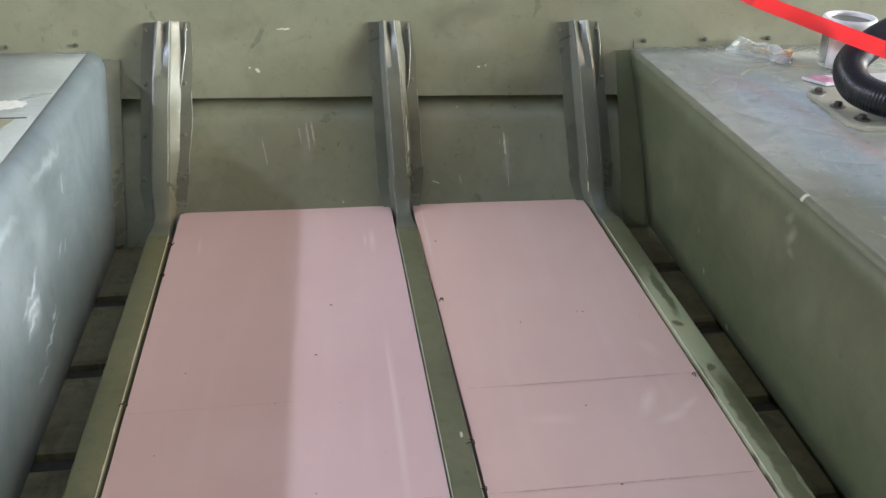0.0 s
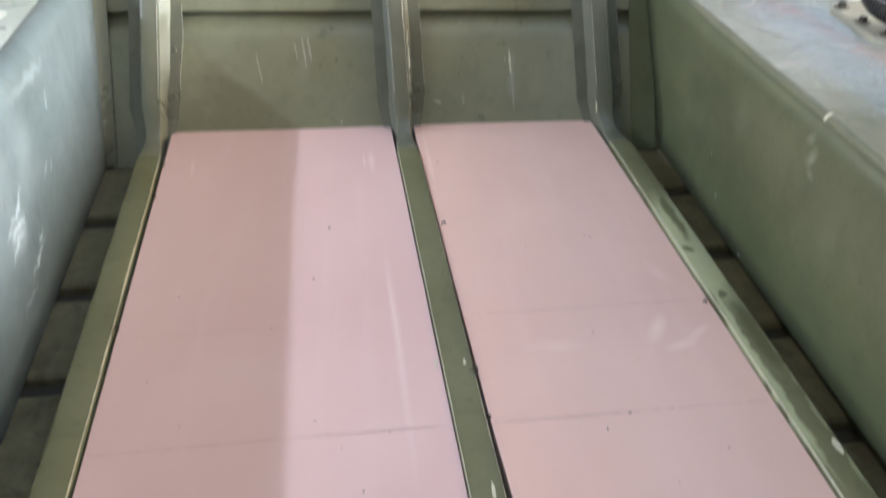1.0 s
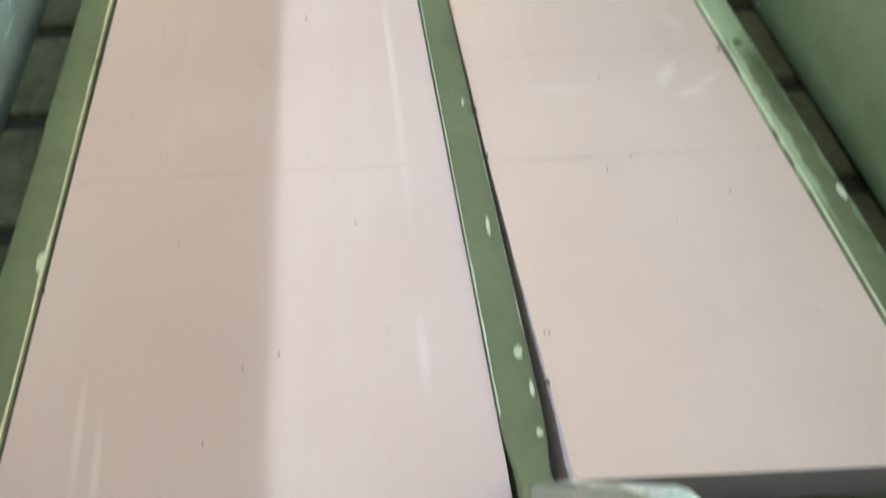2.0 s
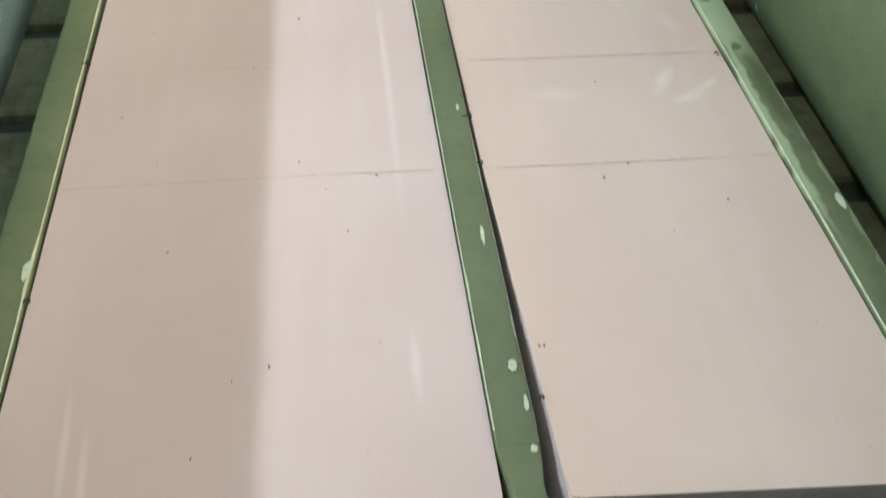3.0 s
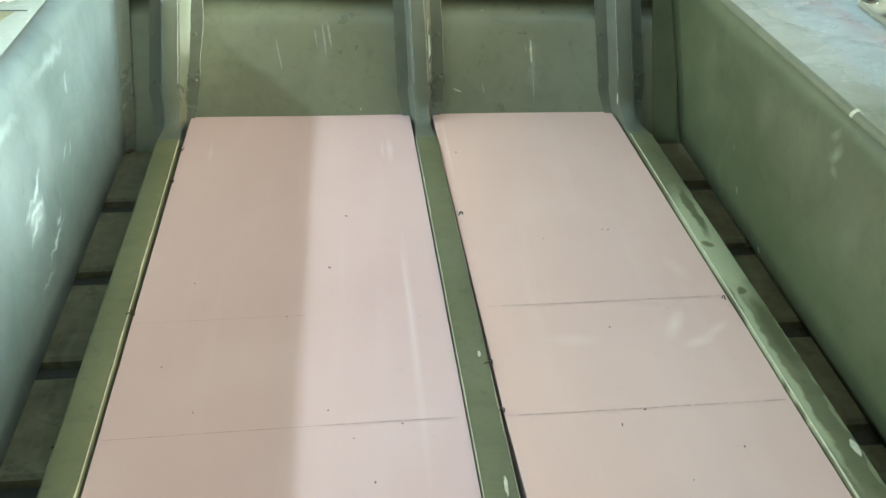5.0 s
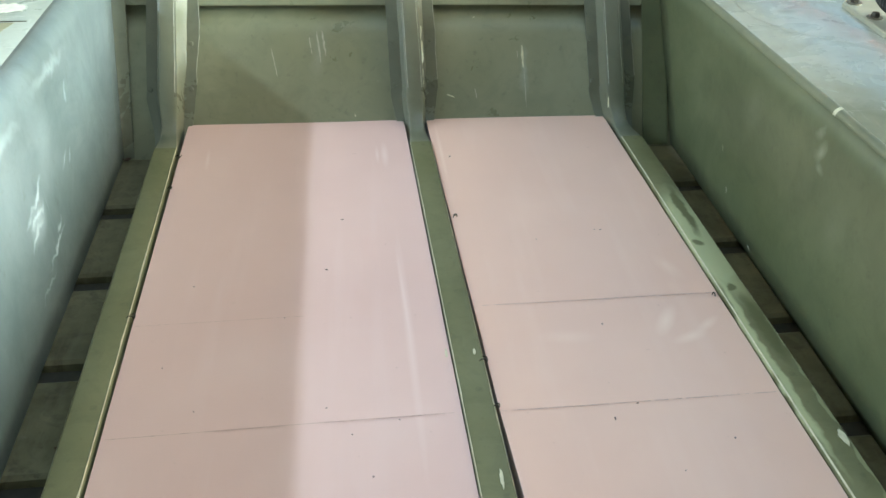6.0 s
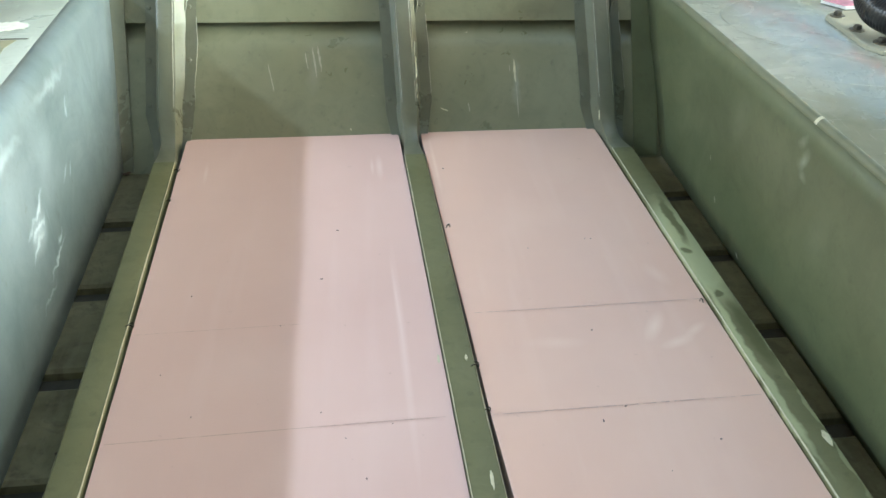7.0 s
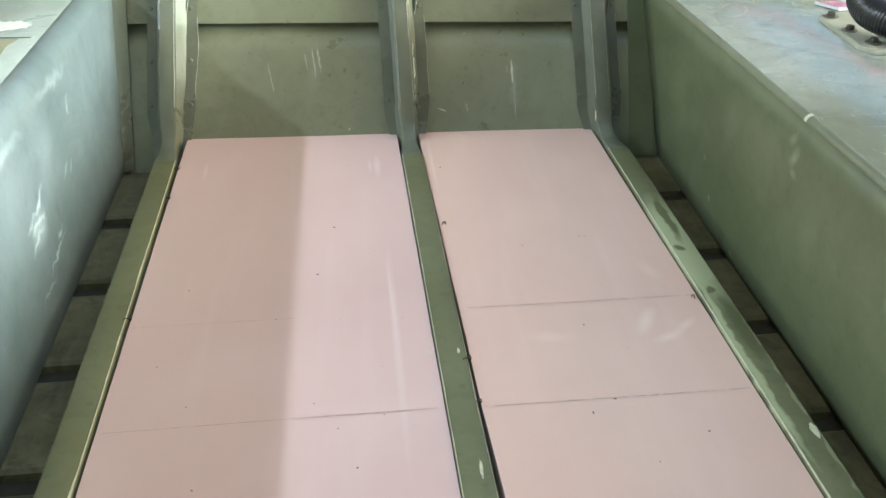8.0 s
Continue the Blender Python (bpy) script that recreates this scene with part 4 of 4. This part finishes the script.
for i, (y, dx, size, turn) in enumerate(((-0.19, 0.045, 0.010, 0.5), (-0.42, 0.048, 0.009, 1.4), (-0.66, 0.046, 0.010, 0.1))):
    dry_leaf(cx_right(y) + dx, y, size, turn, i + 80)


# ---- things on the benches ----
TOP_R = 0.265


def mounting_plate():
    ob = thing("mounting_plate", "tan painted steel plate bolted on the bench", "plate", (0.85, -0.18, TOP_R))
    out = [(0.702, -0.168), (0.700, -0.312), (0.714, -0.338), (0.99, -0.358), (1.00, -0.135), (0.738, -0.146), (0.715, -0.150)]
    lo = [Vector((x, y, TOP_R + 0.001)) for x, y in out]
    c = Vector((0.86, -0.19, 0))
    up = [Vector((p.x, p.y, TOP_R + 0.007)) for p in lo]
    tp = [Vector((p.x + (c.x - p.x) * 0.012, p.y + (c.y - p.y) * 0.012, TOP_R + 0.0085)) for p in lo]
    part("plate", solid_sweep([local(ob, r) for r in (lo, up, tp)]), PLATE, ob)
    for x, y in ((0.719, -0.173), (0.718, -0.244), (0.727, -0.305), (0.86, -0.335), (0.95, -0.34), (0.97, -0.16)):
        b = part("bolt", bolt_head(Vector((x, y, TOP_R + 0.0105)) - ob.location, (0, 0, 1), 0.0072, 0.0065), DARK_BOLT, ob, "dark hexagonal bolt")
        part("washer", lathe([(0.0125, 0), (0.0125, 0.0018), (0.004, 0.002)], Vector((x, y, TOP_R + 0.0084)) - ob.location, 14), STEEL, b)


mounting_plate()


def hose():
    ob = thing("corrugated_hose", "black corrugated plastic hose bent in a U", "hose", (0.85, -0.18, TOP_R + 0.0085))
    pts = [(1.036, -0.332, 0.301), (0.906, -0.337, 0.301), (0.818, -0.330, 0.301), (0.764, -0.302, 0.303), (0.738, -0.252, 0.310), (0.752, -0.196, 0.330), (0.800, -0.166, 0.356), (0.876, -0.156, 0.388), (1.026, -0.146, 0.415), (1.176, -0.150, 0.395), (1.296, -0.162, 0.294)]
    part("bellows", tube([Vector(p) - ob.location for p in pts], 0.0262, 24, 0.0007, 0.0046), BLACK, ob, "", True)


hose()


def pot():
    at = (0.846, -0.004, TOP_R)
    ob = thing("plastic_pot", "small frosted plastic pot with white label and rim", "pot", at)
    ob.scale = (0.68, 0.68, 0.84)
    part("body", lathe([(0.055, 0), (0.058, 0.003), (0.062, 0.05), (0.065, 0.100), (0.061, 0.102), (0.056, 0.012)], (0, 0, 0)), GLASSY, ob, "frosted translucent body", True)
    part("rim", lathe([(0.0655, 0.094), (0.070, 0.097), (0.071, 0.108), (0.068, 0.113), (0.060, 0.113), (0.058, 0.108), (0.060, 0.096)], (0, 0, 0), 32), WHITE, ob, "thick white rim", True)
    part("inside", lathe([(0.056, 0.100), (0.057, 0.104), (0.030, 0.1045)], (0, 0, 0)), STEEL, ob, "grey recessed lid")
    rows = []
    for z in (0.004, 0.070):
        r = 0.0605 + z * 0.066
        arc = [-2.75 + 2.6 * k / 14 for k in range(15)]
        rows.append([(r * math.cos(a), r * math.sin(a), z) for a in arc] + [((r - 0.002) * math.cos(a), (r - 0.002) * math.sin(a), z) for a in arc[::-1]])
    part("label", solid_sweep(rows), WHITE, ob, "blank white paper label", True)


pot()


def packet():
    ob = thing("flat_packet", "flat white card packet with faded pink print", "packet", (0.83, -0.045, TOP_R), )
    base = [Vector((0.735, -0.078, 0)), (Vector((0.762, -0.118, 0))), Vector((0.93, -0.105, 0)), Vector((0.92, -0.065, 0))]
    base = [p - Vector((0.83, -0.045, 0)) for p in base]
    part("card", solid_sweep([[p + Vector((0, 0, 0.001)) for p in base], [p + Vector((0, 0, 0.006)) for p in base]]), WHITE, ob)
    a = [base[0].lerp(base[1], 0.06), base[0].lerp(base[1], 0.94), base[0].lerp(base[1], 0.9) + Vector((0.045, 0.006, 0)), base[0].lerp(base[1], 0.1) + Vector((0.04, 0.004, 0))]
    part("band", solid_sweep([[p + Vector((0, 0, 0.0062)) for p in a], [p + Vector((0, 0, 0.0068)) for p in a]]), PINK_CARD, ob, "faded pink printed band")


packet()


def clear_bag():
    ob = thing("clear_bag", "crumpled clear plastic bag holding orange plugs", "plastic bag", (0.735, 0.085, TOP_R))
    a, b, c, d = Vector((-0.072, 0.022, 0)), Vector((-0.026, 0.062, 0)), Vector((0.056, -0.010, 0)), Vector((0.016, -0.088, 0))
    bm = bmesh.new()
    n = 14
    up, dn = [], []
    for j in range(n + 1):
        ru, rd = [], []
        for i in range(n + 1):
            u, v = i / n, j / n
            p = a.lerp(b, v).lerp(d.lerp(c, v), u)
            puff = math.sin(math.pi * u) ** 0.6 * math.sin(math.pi * v) ** 0.6
            hgt = 0.004 + puff * (0.015 + 0.014 * noise.noise(Vector((u * 5, v * 4, 2.0)))) + 0.012 * max(0, 0.35 - u) * v * 4
            ru.append(bm.verts.new((p.x, p.y, hgt)))
            rd.append(bm.verts.new((p.x, p.y, 0.001)))
        up.append(ru)
        dn.append(rd)
    for j in range(n):
        for i in range(n):
            bm.faces.new((up[j][i], up[j][i + 1], up[j + 1][i + 1], up[j + 1][i]))
            bm.faces.new((dn[j][i], dn[j + 1][i], dn[j + 1][i + 1], dn[j][i + 1]))
    for k in range(n):
        for q in (0, n):
            bm.faces.new((up[q][k], up[q][k + 1], dn[q][k + 1], dn[q][k]))
            bm.faces.new((up[k][q], up[k + 1][q], dn[k + 1][q], dn[k][q]))
    part("film", bm, FILM, ob, "clear crinkled film", True)
    for k in range(5):
        x, y = 0.016 + 0.008 * k, -0.062 + 0.012 * k
        part("plug", tube([(x - 0.014, y + 0.004, 0.0075), (x, y, 0.0075), (x + 0.004, y - 0.001, 0.0075)], 0.0035, 8), ORANGE if k % 2 else STRAW, ob, "small orange plug")
    for k in range(3):
        y = -0.01 + 0.016 * k
        part("stem", tube([(-0.035, y + 0.022, 0.006), (0.006, y - 0.022, 0.007)], 0.0022, 6), STRAW, ob, "thin straw-coloured stem")


clear_bag()

twine = thing("twine", "thin straw-coloured twine lying on the bench", "twine", (0.70, -0.02, TOP_R))
part("strand", tube([Vector(p) - twine.location for p in ((0.631, -0.052, 0.2645), (0.655, -0.022, 0.2645), (0.70, 0.004, 0.2645), (0.745, 0.006, 0.2645), (0.80, -0.012, 0.2645))], 0.0014, 6), STRAW, twine)


def red_strap():
    ob = thing("red_strap", "taut translucent red plastic tape tied to gunwale", "tape", (0.7, 0.1, 0.4))
    knots = [Vector(p) for p in ((0.535, 0.236, RIM + 0.016), (0.679, 0.05, 0.381), (0.757, -0.27, 0.377), (0.86, -0.40, 0.345))]
    rows = []
    n = 24
    for i in range(n + 1):
        t = i / n
        k = min(2, int(t * 3))
        p = knots[k].lerp(knots[k + 1], t * 3 - k)
        twist = Vector((0.10, 0.28 + 0.1 * t, 0.95)).normalized() * 0.0135
        k = Vector((0.0005, -0.0008, 0))
        rows.append([p - twist - k - ob.location, p + twist - k - ob.location, p + twist + k - ob.location, p - twist + k - ob.location])
    part("tape", solid_sweep(rows), RED, ob)


red_strap()


def rim_lug():
    """Rounded painted lug that sticks out from the near side."""
    z0 = 0.385
    ob = thing("rim_lug", "rounded pale olive metal lug on boat side", "lug", (-0.150, near_y(z0), z0))
    rows = []
    for h, sc in ((-0.018, 0.9), (-0.012, 1.0), (0.004, 1.0), (0.010, 0.95), (0.014, 0.8), (0.015, 0.5)):
        out = [(-0.020 * sc, -0.01 - h * FLARE)]
        for k in range(15):
            a = math.pi - math.pi * k / 14
            out.append((0.020 * sc * math.cos(a), 0.030 + 0.018 * sc * math.sin(a)))
        out.append((0.020 * sc, -0.01 - h * FLARE))
        rows.append([(x, y, h) for x, y in out])
    part("lug", solid_sweep(rows), PALE_SHEEN, ob, "", True)


rim_lug()


# ---- surroundings: yard, and an unseen shed added to shape the light ----
setting("ground", box((-400, -400, -0.30), (400, 400, -0.076)), CONCRETE, "grey concrete yard under the boat", "ground")
EDGE = -0.6
BACK = -4.85
ROOF = 4.52
# ceiling and walls are out of view, added to limit sky light from the left
setting("ceiling", box((BACK - 0.2, -4.9, ROOF), (EDGE, 7.8, ROOF + 0.15)), BOARDS, "unseen boarded ceiling added to hold off sky light", "ceiling")
setting("wall_unseen_far", box((BACK - 0.2, 7.6, -0.077), (EDGE, 7.8, ROOF)), PLASTER, "unseen plastered wall added to close off sky light", "wall")
setting("wall_unseen_near", box((BACK - 0.2, -4.9, -0.077), (EDGE, -4.7, ROOF)), PLASTER, "unseen plastered wall added to close off sky light", "wall")
WIN = (-4.2, 3.4, 3.344, 3.584)


def back_wall():
    bm = box((BACK - 0.2, -4.7, -0.077), (BACK, 7.6, WIN[2]))
    for lo, hi in (((BACK - 0.2, -4.7, WIN[3]), (BACK, 7.6, ROOF)), ((BACK - 0.2, -4.7, WIN[2]), (BACK, WIN[0], WIN[3])), ((BACK - 0.2, WIN[1], WIN[2]), (BACK, 7.6, WIN[3]))):
        other = box(lo, hi)
        me = bpy.data.meshes.new("piece")
        other.to_mesh(me)
        other.free()
        bm.from_mesh(me)
        bpy.data.meshes.remove(me)
    return bm


setting("wall_unseen_back", back_wall(), PLASTER, "unseen plastered wall added around a long high window", "wall")
# out of view: added to keep sky light off the far boat side
setting("wall_sky_block", box((EDGE + 0.01, -3.6, -0.077), (7.0, -3.3, 4.6)), TIMBER, "unseen timber wall added to block sky light", "wall")
